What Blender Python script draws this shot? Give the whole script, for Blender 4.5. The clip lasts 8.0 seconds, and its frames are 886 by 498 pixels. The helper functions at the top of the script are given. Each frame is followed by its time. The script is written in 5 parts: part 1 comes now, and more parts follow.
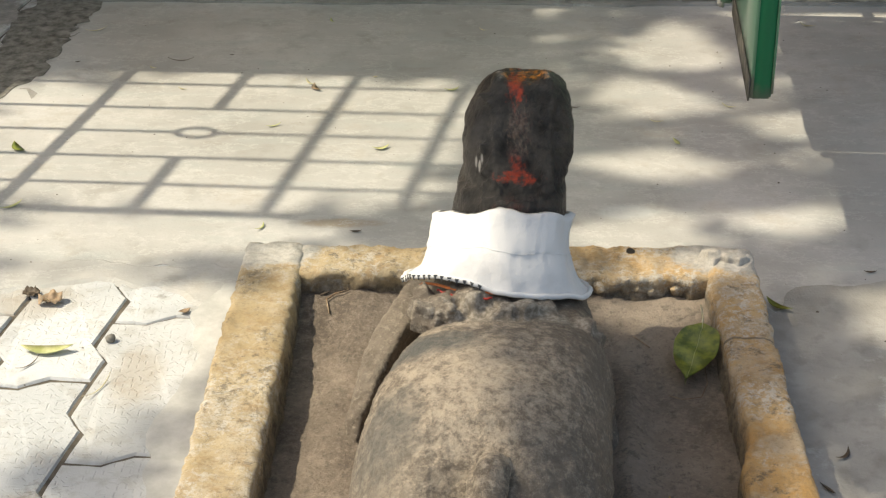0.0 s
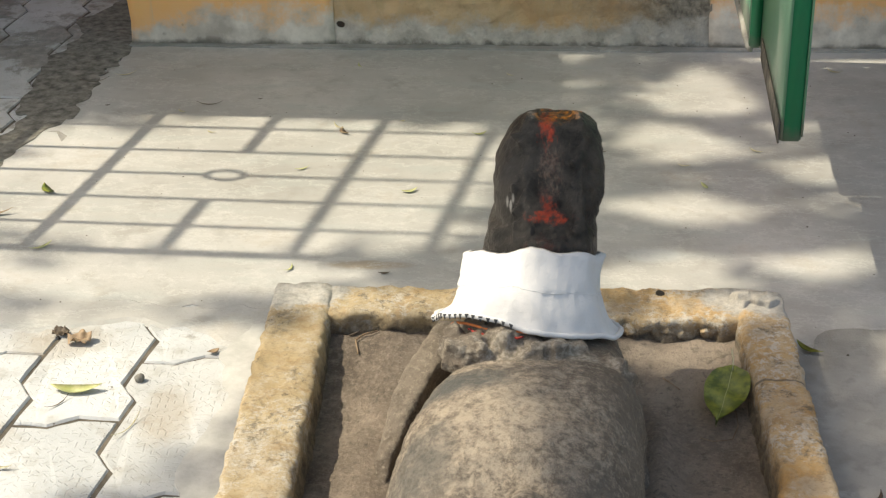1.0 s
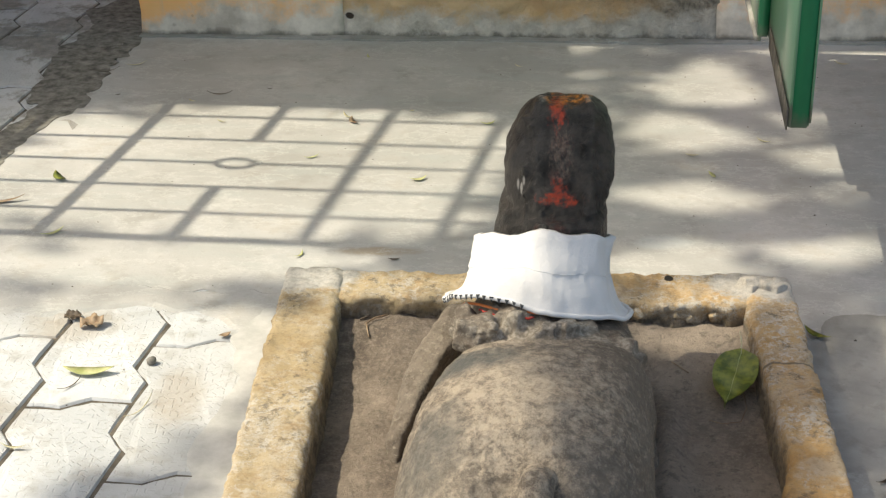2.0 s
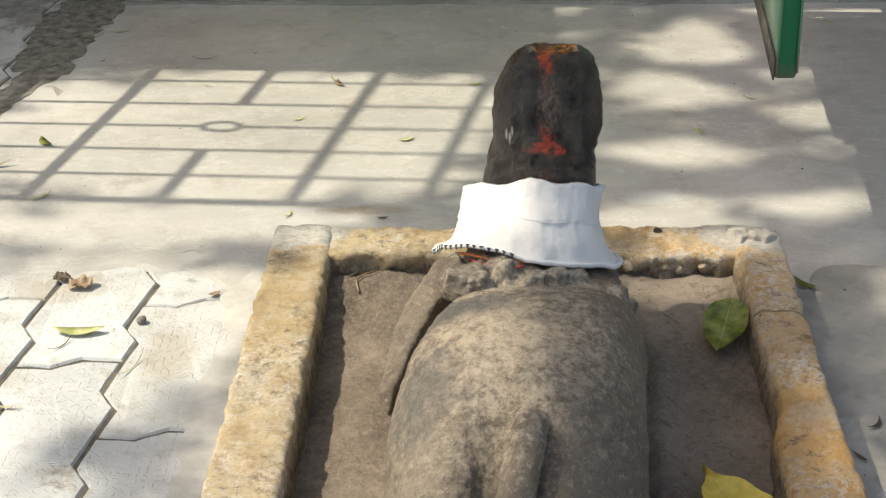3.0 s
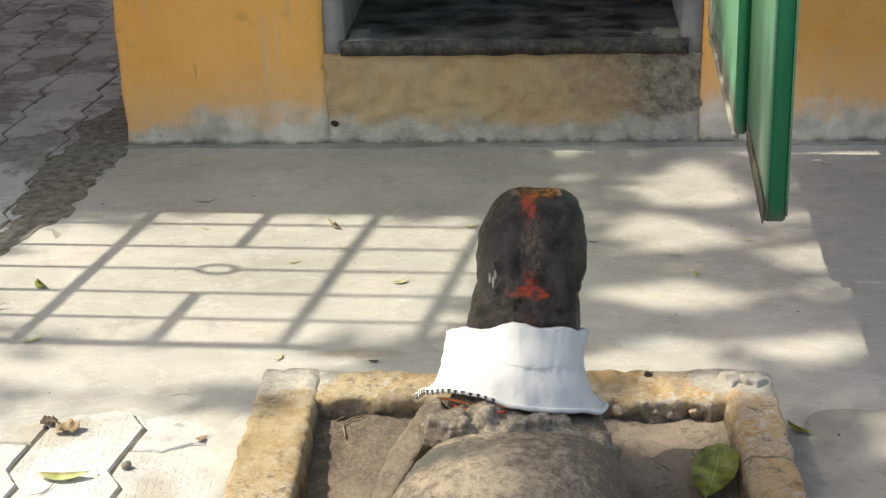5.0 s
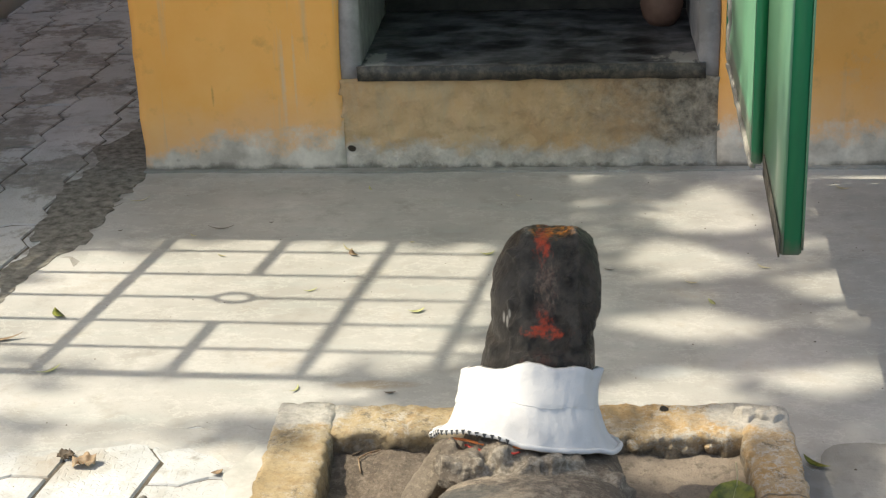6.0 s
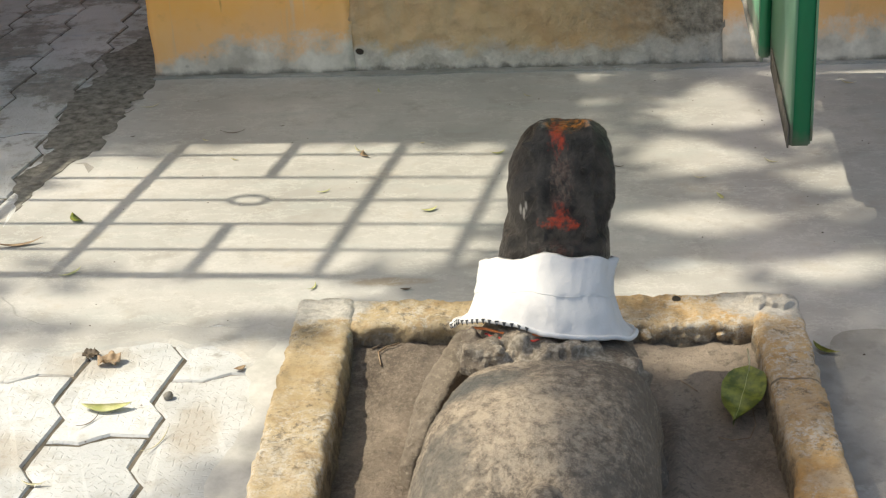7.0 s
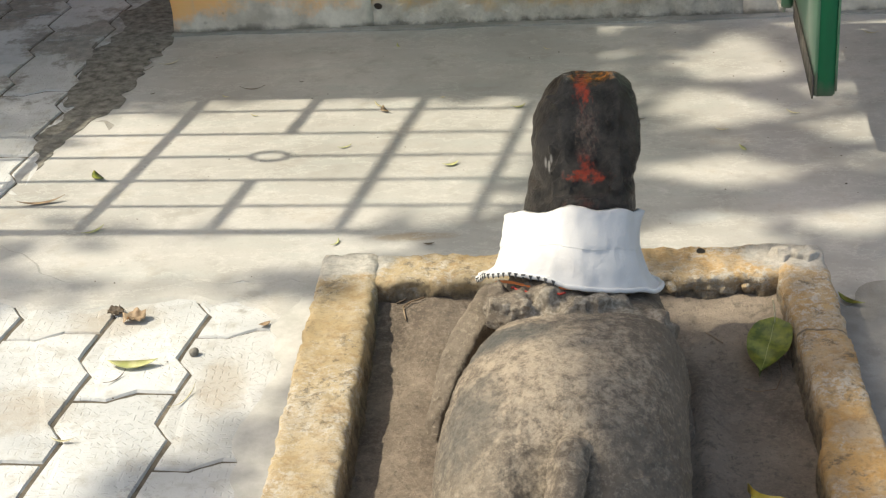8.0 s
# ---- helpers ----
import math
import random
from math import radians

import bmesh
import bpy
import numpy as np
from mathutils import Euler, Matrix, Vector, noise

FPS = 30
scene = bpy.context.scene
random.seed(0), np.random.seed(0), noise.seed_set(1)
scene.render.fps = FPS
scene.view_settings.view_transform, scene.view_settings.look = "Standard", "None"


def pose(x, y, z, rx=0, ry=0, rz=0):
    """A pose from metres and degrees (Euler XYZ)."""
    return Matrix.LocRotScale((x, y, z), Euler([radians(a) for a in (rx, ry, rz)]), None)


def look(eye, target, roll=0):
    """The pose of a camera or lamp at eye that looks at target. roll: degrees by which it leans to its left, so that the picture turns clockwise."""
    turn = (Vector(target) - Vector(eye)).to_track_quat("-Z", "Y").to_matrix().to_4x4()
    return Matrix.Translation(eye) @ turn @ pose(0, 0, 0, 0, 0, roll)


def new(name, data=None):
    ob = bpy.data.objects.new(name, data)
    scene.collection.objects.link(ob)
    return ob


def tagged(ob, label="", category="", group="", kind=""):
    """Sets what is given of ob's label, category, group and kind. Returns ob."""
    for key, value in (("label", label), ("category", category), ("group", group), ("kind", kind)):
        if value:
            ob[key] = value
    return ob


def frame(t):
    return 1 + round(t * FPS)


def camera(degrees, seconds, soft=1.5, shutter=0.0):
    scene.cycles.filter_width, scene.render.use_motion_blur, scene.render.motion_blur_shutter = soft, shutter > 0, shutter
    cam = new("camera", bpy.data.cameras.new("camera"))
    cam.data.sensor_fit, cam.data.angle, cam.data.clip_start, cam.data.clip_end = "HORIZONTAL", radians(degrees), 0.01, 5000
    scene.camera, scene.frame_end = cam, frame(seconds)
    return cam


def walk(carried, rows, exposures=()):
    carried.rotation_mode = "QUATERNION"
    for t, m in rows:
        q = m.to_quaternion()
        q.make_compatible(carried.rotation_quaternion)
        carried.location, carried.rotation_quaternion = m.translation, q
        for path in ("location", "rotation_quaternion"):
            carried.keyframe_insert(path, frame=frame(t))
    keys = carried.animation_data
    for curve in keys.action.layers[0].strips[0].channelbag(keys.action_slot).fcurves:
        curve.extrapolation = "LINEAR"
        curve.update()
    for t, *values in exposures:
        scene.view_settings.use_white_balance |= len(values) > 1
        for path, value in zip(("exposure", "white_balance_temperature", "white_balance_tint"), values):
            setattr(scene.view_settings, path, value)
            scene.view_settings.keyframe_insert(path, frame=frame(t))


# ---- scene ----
cam = camera(31.0, 8.0, soft=1.25)
PATH = [
    (0, (0.062, -2.343, 1.371), (-0.049, -0.589, 0.416), -0.9),
    (0.5, (0.052, -2.338, 1.364), (-0.066, -0.569, 0.439), -0.9),
    (1, (0.047, -2.352, 1.357), (-0.09, -0.57, 0.459), -1.0),
    (2.3, (0.036, -2.385, 1.331), (-0.106, -0.602, 0.435), -0.9),
    (2.5, (0.035, -2.387, 1.324), (-0.104, -0.609, 0.419), -1.0),
    (3, (0.035, -2.398, 1.303), (-0.09, -0.626, 0.384), -1.5),
    (3.5, (0.055, -2.409, 1.284), (-0.059, -0.629, 0.378), -1.7),
    (4, (0.063, -2.398, 1.272), (-0.051, -0.595, 0.416), -2.0),
    (4.5, (0.082, -2.403, 1.289), (-0.058, -0.578, 0.483), -2.6),
    (5, (0.088, -2.38, 1.302), (-0.064, -0.536, 0.542), -1.8),
    (5.2, (0.102, -2.362, 1.305), (-0.053, -0.512, 0.561), -1.4),
    (6.3, (0.093, -2.362, 1.352), (-0.089, -0.524, 0.586), -2.4),
    (6.5, (0.089, -2.389, 1.352), (-0.09, -0.563, 0.555), -2.5),
    (7, (0.075, -2.415, 1.343), (-0.103, -0.616, 0.488), -3.2),
    (7.5, (0.066, -2.417, 1.343), (-0.119, -0.635, 0.454), -3.7),
    (8, (0.059, -2.416, 1.341), (-0.138, -0.642, 0.437), -4.0),
]
walk(cam, [(t, look(eye, target, roll)) for t, eye, target, roll in PATH], [(0, 0.86, 7800, 5), (1, 0.86, 7750, 5), (2.5, 0.88, 7550, 5), (3.5, 0.86, 7850, 5), (4.8, 0.96, 7750, 5), (6.5, 0.94, 7550, 5), (7.0, 0.87, 7600, 5), (8, 0.88, 7650, 5)])

# ---- light ----
SUN_TAN = 1.46                       # rise of the sun over its run
SUN_SLIDE = 0.039                    # sideways drift of the rays for each metre of run
SUN_EL = math.atan(SUN_TAN)
sun_data = bpy.data.lights.new("sun", "SUN")
sun_data.energy, sun_data.angle, sun_data.color = 2.65, radians(0.53), (1.0, 0.96, 0.895)
sun = new("sun", sun_data)
sun.matrix_world = look((-3 / SUN_TAN, SUN_SLIDE * 3 / SUN_TAN, 3), (0, 0, 0))
world = bpy.data.worlds.new("sky")
scene.world = world
world.use_nodes = True
sky = world.node_tree.nodes.new("ShaderNodeTexSky")
sky.sky_type, sky.sun_disc = "NISHITA", False
sky.sun_elevation, sky.sun_rotation = SUN_EL, radians(270)
sky.dust_density, sky.air_density, sky.ozone_density = 3.0, 0.9, 0.8
world.node_tree.links.new(sky.outputs[0], world.node_tree.nodes["Background"].inputs[0])
world.node_tree.nodes["Background"].inputs[1].default_value = 0.15


# ---- materials ----
WY = 1.475                           # front face of the shrine wall


class Nodes:
    """A node material under construction."""

    def __init__(self, name, rough=0.85, metal=0.0):
        self.mat = bpy.data.materials.new(name)
        self.mat.use_nodes = True
        self.tree = self.mat.node_tree
        self.bsdf = self.tree.nodes["Principled BSDF"]
        self.bsdf.inputs["Roughness"].default_value = rough
        self.bsdf.inputs["Metallic"].default_value = metal
        self.where = self.node("ShaderNodeTexCoord").outputs["Object"]

    def node(self, kind, **values):
        n = self.tree.nodes.new(kind)
        for key, value in values.items():
            n.inputs[key].default_value = value
        return n

    def link(self, a, b):
        self.tree.links.new(a, b)
        return b.node

    def shift(self):
        """Moves the grain of each piece by its own random amount."""
        info = self.node("ShaderNodeObjectInfo")
        mul = self.math("MULTIPLY", info.outputs["Random"], 37.0)
        add = self.node("ShaderNodeVectorMath")
        self.link(self.where, add.inputs[0])
        self.link(mul, add.inputs[1])
        self.where = add.outputs[0]
        return info.outputs["Random"]

    def noise(self, scale, detail=6.0, rough=0.6, stretch=None):
        n = self.node("ShaderNodeTexNoise", Scale=scale, Detail=detail, Roughness=rough)
        source = self.where
        if stretch:
            m = self.node("ShaderNodeMapping")
            m.inputs["Scale"].default_value = stretch
            self.link(source, m.inputs[0])
            source = m.outputs[0]
        self.link(source, n.inputs["Vector"])
        return n.outputs[0]

    def math(self, op, a, b=0.0, clamp=False):
        n = self.node("ShaderNodeMath")
        n.operation, n.use_clamp = op, clamp
        for slot, v in zip(n.inputs, (a, b)):
            if isinstance(v, (int, float)):
                slot.default_value = v
            else:
                self.link(v, slot)
        return n.outputs[0]

    def step(self, value, low, high):
        """0 below low, 1 above high."""
        n = self.node("ShaderNodeMapRange")
        n.inputs[1].default_value, n.inputs[2].default_value = low, high
        self.link(value, n.inputs[0])
        return n.outputs[0]

    def mix(self, fac, a, b):
        n = self.node("ShaderNodeMix")
        n.data_type = "RGBA"
        for slot, v in ((n.inputs[0], fac), (n.inputs[6], a), (n.inputs[7], b)):
            if isinstance(v, tuple):
                slot.default_value = (*v, 1)
            elif isinstance(v, (int, float)):
                slot.default_value = v
            else:
                self.link(v, slot)
        return n.outputs[2]

    def axis(self, letter):
        n = self.node("ShaderNodeSeparateXYZ")
        self.link(self.where, n.inputs[0])
        return n.outputs["XYZ".index(letter)]

    def near(self, x, y, z, sx, sy, sz):
        """Squared distance from a place, in units of the given radii."""
        total = None
        for letter, c, s in (("X", x, sx), ("Y", y, sy), ("Z", z, sz)):
            d = self.math("DIVIDE", self.math("SUBTRACT", self.axis(letter), c), s)
            d = self.math("MULTIPLY", d, d)
            total = d if total is None else self.math("ADD", total, d)
        return total

    def done(self, colour, height=None, bump=0.4, distance=0.004, rough=None):
        if isinstance(colour, tuple):
            self.bsdf.inputs["Base Color"].default_value = (*colour, 1)
        else:
            self.link(colour, self.bsdf.inputs["Base Color"])
        if height is not None:
            b = self.node("ShaderNodeBump", Strength=bump, Distance=distance)
            self.link(height, b.inputs["Height"])
            self.link(b.outputs[0], self.bsdf.inputs["Normal"])
        if rough is not None:
            self.link(rough, self.bsdf.inputs["Roughness"])
        return self.mat


def concrete_material():
    n = Nodes("trowelled_concrete", 0.8)
    big, mid, fine = n.noise(2.2), n.noise(11.0, 8), n.noise(160.0, 3)
    streak = n.noise(5.0, 7, 0.65, (0.6, 2.6, 1))
    c = n.mix(n.step(big, 0.35, 0.68), (0.324, 0.316, 0.294), (0.490, 0.476, 0.455))
    c = n.mix(n.math("MULTIPLY", n.step(streak, 0.50, 0.72), 0.6), c, (0.36, 0.385, 0.37))
    c = n.mix(n.math("MULTIPLY", n.step(mid, 0.54, 0.70), 0.55), c, (0.275, 0.262, 0.235))
    c = n.mix(n.math("MULTIPLY", n.step(fine, 0.6, 0.75), 0.35), c, (0.22, 0.21, 0.19))
    for x, y, sx, sy, tone in ((-1.09, 1.06, 0.05, 0.045, (0.13, 0.12, 0.10)), (-1.10, 1.30, 0.07, 0.10, (0.17, 0.155, 0.13)), (-0.30, 0.27, 0.09, 0.02, (0.30, 0.22, 0.13)), (0.24, 0.33, 0.06, 0.03, (0.50, 0.52, 0.51))):
        d = n.math("ADD", n.near(x, y, 0.0, sx, sy, 1.0), n.math("MULTIPLY", n.math("SUBTRACT", mid, 0.5), 3.0))
        c = n.mix(n.math("MULTIPLY", n.step(d, 1.1, 0.2), 0.6), c, tone)
    c = n.mix(n.math("MULTIPLY", n.step(n.noise(4.5, 10, 0.75), 0.55, 0.66), 0.35), c, (0.34, 0.285, 0.215))
    c = n.mix(n.math("MULTIPLY", n.step(n.noise(38.0, 8, 0.75), 0.55, 0.68), 0.35), c, (0.27, 0.255, 0.225))
    c = n.mix(n.math("MULTIPLY", n.step(n.noise(7.0, 10, 0.75), 0.58, 0.66), 0.4), c, (0.60, 0.59, 0.56))
    swirl = n.noise(3.4, 9, 0.72, (1.0, 1.9, 1))
    line = n.math("ABSOLUTE", n.math("SUBTRACT", swirl, 0.5))
    c = n.mix(n.math("MULTIPLY", n.step(line, 0.012, 0.0), 0.5), c, (0.55, 0.54, 0.51))
    h = n.math("ADD", n.math("MULTIPLY", mid, 1.0), n.math("MULTIPLY", fine, 0.25))
    return n.done(c, h, 0.35, 0.006)


def rough_cement_material():
    n = Nodes("rough_cement", 0.92)
    big, mid, fine = n.noise(5.0), n.noise(24.0, 8), n.noise(190.0, 3)
    c = n.mix(n.step(big, 0.35, 0.66), (0.24, 0.23, 0.207), (0.38, 0.365, 0.335))
    c = n.mix(n.math("MULTIPLY", n.step(mid, 0.5, 0.7), 0.6), c, (0.20, 0.19, 0.165))
    c = n.mix(n.math("MULTIPLY", n.step(n.noise(4.0, 10, 0.78), 0.55, 0.63), 0.55), c, (0.56, 0.555, 0.53))
    h = n.math("ADD", mid, n.math("MULTIPLY", fine, 0.3))
    return n.done(c, h, 0.6, 0.008)


def earth_material():
    n = Nodes("dark_earth", 0.95)
    c = n.mix(n.step(n.noise(9.0), 0.35, 0.7), (0.075, 0.066, 0.052), (0.17, 0.15, 0.12))
    return n.done(c, n.noise(60.0, 8), 0.7, 0.01)


def paver_material():
    n = Nodes("chequered_paver", 0.82)
    r = n.shift()
    p = n.node("ShaderNodeVectorMath")
    p.operation = "SCALE"
    p.inputs["Scale"].default_value = 78.0
    n.link(n.where, p.inputs[0])
    v = n.node("ShaderNodeTexVoronoi", Scale=1.0, Randomness=0.75)
    v.voronoi_dimensions = "2D"
    n.link(p.outputs[0], v.inputs["Vector"])
    d = n.node("ShaderNodeVectorMath")
    d.operation = "SUBTRACT"
    n.link(p.outputs[0], d.inputs[0])
    n.link(v.outputs["Position"], d.inputs[1])
    turn = n.node("ShaderNodeVectorRotate")
    turn.rotation_type = "Z_AXIS"
    n.link(d.outputs[0], turn.inputs["Vector"])
    split = n.node("ShaderNodeSeparateColor")
    n.link(v.outputs["Color"], split.inputs[0])
    pick = n.math("MULTIPLY", n.math("ROUND", n.math("MULTIPLY", split.outputs[0], 4.0)), 0.785)
    n.link(pick, turn.inputs["Angle"])
    xyz = n.node("ShaderNodeSeparateXYZ")
    n.link(turn.outputs[0], xyz.inputs[0])
    along = n.step(n.math("ABSOLUTE", xyz.outputs[0]), 0.40, 0.34)
    across = n.step(n.math("ABSOLUTE", xyz.outputs[1]), 0.13, 0.06)
    dash = n.math("MULTIPLY", along, across)
    wear = n.step(n.noise(9.0, 5), 0.34, 0.50)
    dash = n.math("MULTIPLY", dash, wear)
    big, mid, fine = n.noise(4.0), n.noise(26.0, 8), n.noise(220.0, 2)
    c = n.mix(n.step(big, 0.35, 0.65), (0.388, 0.402, 0.408), (0.55, 0.56, 0.562))
    c = n.mix(n.math("MULTIPLY", n.step(mid, 0.52, 0.70), 0.6), c, (0.30, 0.28, 0.245))
    c = n.mix(n.math("MULTIPLY", r, 0.3), c, (0.40, 0.385, 0.35))
    c = n.mix(n.math("MULTIPLY", dash, 0.14), c, (0.27, 0.265, 0.25))
    place = n.node("ShaderNodeNewGeometry").outputs["Position"]
    n.where = place
    soil = n.math("ADD", n.noise(4.2, 10, 0.72), n.math("MULTIPLY", n.step(n.axis("Y"), 0.3, 1.3), 0.10))
    soil = n.math("ADD", soil, n.math("MULTIPLY", n.step(n.axis("X"), -1.32, -1.12), n.math("MULTIPLY", n.step(n.axis("Y"), 0.2, 0.6), 0.05)))
    c = n.mix(n.math("MULTIPLY", n.step(soil, 0.59, 0.65), 0.7), c, n.mix(n.step(n.noise(30.0, 8, 0.7), 0.38, 0.62), (0.10, 0.088, 0.07), (0.27, 0.24, 0.20)))
    for x, y, sx, sy in ((-0.79, -0.03, 0.09, 0.07), (-0.86, -0.33, 0.08, 0.07), (-0.56, -0.25, 0.05, 0.09)):
        d = n.math("ADD", n.near(x, y, 0.0, sx, sy, 1.0), n.math("MULTIPLY", n.math("SUBTRACT", n.noise(12.0, 10, 0.75), 0.5), 4.0))
        c = n.mix(n.math("MULTIPLY", n.step(d, 1.2, 0.2), 0.5), c, (0.30, 0.25, 0.185))
    h = n.math("ADD", n.math("MULTIPLY", mid, 0.35), n.math("MULTIPLY", dash, -0.28))
    h = n.math("ADD", h, n.math("MULTIPLY", fine, 0.15))
    return n.done(c, h, 0.7, 0.004)


def wall_material():
    n = Nodes("ochre_limewash", 0.88)
    z = n.axis("Z")
    big, mid, fine = n.noise(2.6), n.noise(14.0, 8), n.noise(120.0, 4)
    run = n.noise(9.0, 6, 0.6, (2.2, 1, 0.12))
    c = n.mix(n.step(big, 0.35, 0.65), (0.84, 0.385, 0.088), (0.90, 0.475, 0.15))
    c = n.mix(n.math("MULTIPLY", n.step(run, 0.60, 0.70), 0.55), c, (0.50, 0.42, 0.32))
    c = n.mix(n.math("MULTIPLY", n.step(mid, 0.58, 0.72), 0.4), c, (0.42, 0.22, 0.07))
    c = n.mix(n.math("MULTIPLY", n.step(n.noise(6.0, 8, 0.75), 0.60, 0.66), 0.22), c, (0.58, 0.47, 0.33))
    edge = n.math("ADD", z, n.math("MULTIPLY", n.math("SUBTRACT", n.noise(5.0, 8, 0.7), 0.5), 0.32))
    rise = n.math("MULTIPLY", n.step(n.axis("X"), -1.04, -0.60), 0.075)
    wash = n.math("MULTIPLY", n.step(n.math("SUBTRACT", edge, rise), 0.17, 0.02), 0.45)
    c = n.mix(wash, c, (0.74, 0.52, 0.36))
    damp = n.step(n.math("SUBTRACT", edge, rise), 0.048, -0.004)
    grey = n.mix(n.step(mid, 0.35, 0.65), (0.40, 0.37, 0.325), (0.74, 0.69, 0.61))
    c = n.mix(n.math("MULTIPLY", damp, 0.92), c, grey)
    foot = n.math("ADD", z, n.math("MULTIPLY", n.math("SUBTRACT", mid, 0.5), 0.05))
    c = n.mix(n.math("MULTIPLY", n.step(foot, 0.016, 0.004), 0.7), c, (0.12, 0.11, 0.09))
    for x, zz, sx, sz, tone in ((-0.845, 0.20, 0.0035, 0.030, (0.16, 0.08, 0.03)), (-0.66, 0.22, 0.006, 0.14, (0.60, 0.52, 0.44)), (-0.63, 0.26, 0.004, 0.12, (0.58, 0.50, 0.42)),
                                (-0.95, 0.03, 0.006, 0.006, (0.10, 0.06, 0.03)), (-0.90, 0.055, 0.004, 0.005, (0.12, 0.07, 0.04))):
        d = n.math("ADD", n.near(x, WY, zz, sx, 0.3, sz), n.math("MULTIPLY", n.math("SUBTRACT", n.noise(90.0, 6, 0.7), 0.5), 2.2))
        c = n.mix(n.math("MULTIPLY", n.step(d, 1.1, -0.4), 0.5), c, tone)
    h = n.math("ADD", n.math("MULTIPLY", mid, 0.6), n.math("MULTIPLY", fine, 0.2))
    h = n.math("ADD", h, n.math("MULTIPLY", damp, -0.5))
    return n.done(c, h, 0.45, 0.006)


def apron_material():
    """Old plaster under the niche: ochre stain on the one side, soot-dark and coarse on the other."""
    n = Nodes("stained_plaster", 0.92)
    x, z = n.axis("X"), n.axis("Z")
    big, mid, coarse = n.noise(4.5, 8), n.noise(17.0, 8, 0.7), n.noise(45.0, 5, 0.7)
    c = n.mix(n.step(big, 0.38, 0.62), (0.56, 0.34, 0.165), (0.64, 0.45, 0.26))
    c = n.mix(n.math("MULTIPLY", n.step(mid, 0.48, 0.68), 0.55), c, (0.36, 0.245, 0.135))
    c = n.mix(n.math("MULTIPLY", n.step(n.noise(11.0, 8, 0.7, (1.6, 1.0, 0.5)), 0.52, 0.66), 0.5), c, (0.50, 0.40, 0.27))
    side = n.math("ADD", x, n.math("MULTIPLY", n.math("SUBTRACT", n.noise(9.0, 11, 0.78), 0.5), 0.6))
    side = n.math("ADD", side, n.math("MULTIPLY", z, 0.5))
    dark = n.mix(n.step(coarse, 0.35, 0.66), (0.16, 0.135, 0.105), (0.48, 0.41, 0.325))
    c = n.mix(n.step(side, 0.13, 0.40), c, dark)
    # hole in the plaster, its shaded depth painted as a dark spot
    hole = n.math("ADD", n.near(-0.497, WY, 0.056, 0.012, 0.3, 0.010), n.math("MULTIPLY", n.math("SUBTRACT", coarse, 0.5), 1.5))
    low = n.math("ADD", z, n.math("MULTIPLY", n.math("SUBTRACT", n.noise(7.0, 8, 0.7), 0.5), 0.22))
    pale = n.mix(n.step(mid, 0.36, 0.64), (0.42, 0.385, 0.335), (0.72, 0.665, 0.585))
    c = n.mix(n.math("MULTIPLY", n.step(low, 0.085, 0.045), 0.9), c, pale)
    c = n.mix(n.math("MULTIPLY", n.step(n.math("ADD", z, n.math("MULTIPLY", n.math("SUBTRACT", mid, 0.5), 0.06)), 0.018, 0.004), 0.7), c, (0.12, 0.11, 0.09))
    c = n.mix(n.step(hole, 1.0, 0.6), c, (0.05, 0.035, 0.025))
    h = n.math("ADD", n.math("MULTIPLY", mid, 0.8), n.math("MULTIPLY", n.math("MULTIPLY", coarse, n.step(side, -0.15, 0.45)), 1.3))
    return n.done(c, h, 1.0, 0.018)


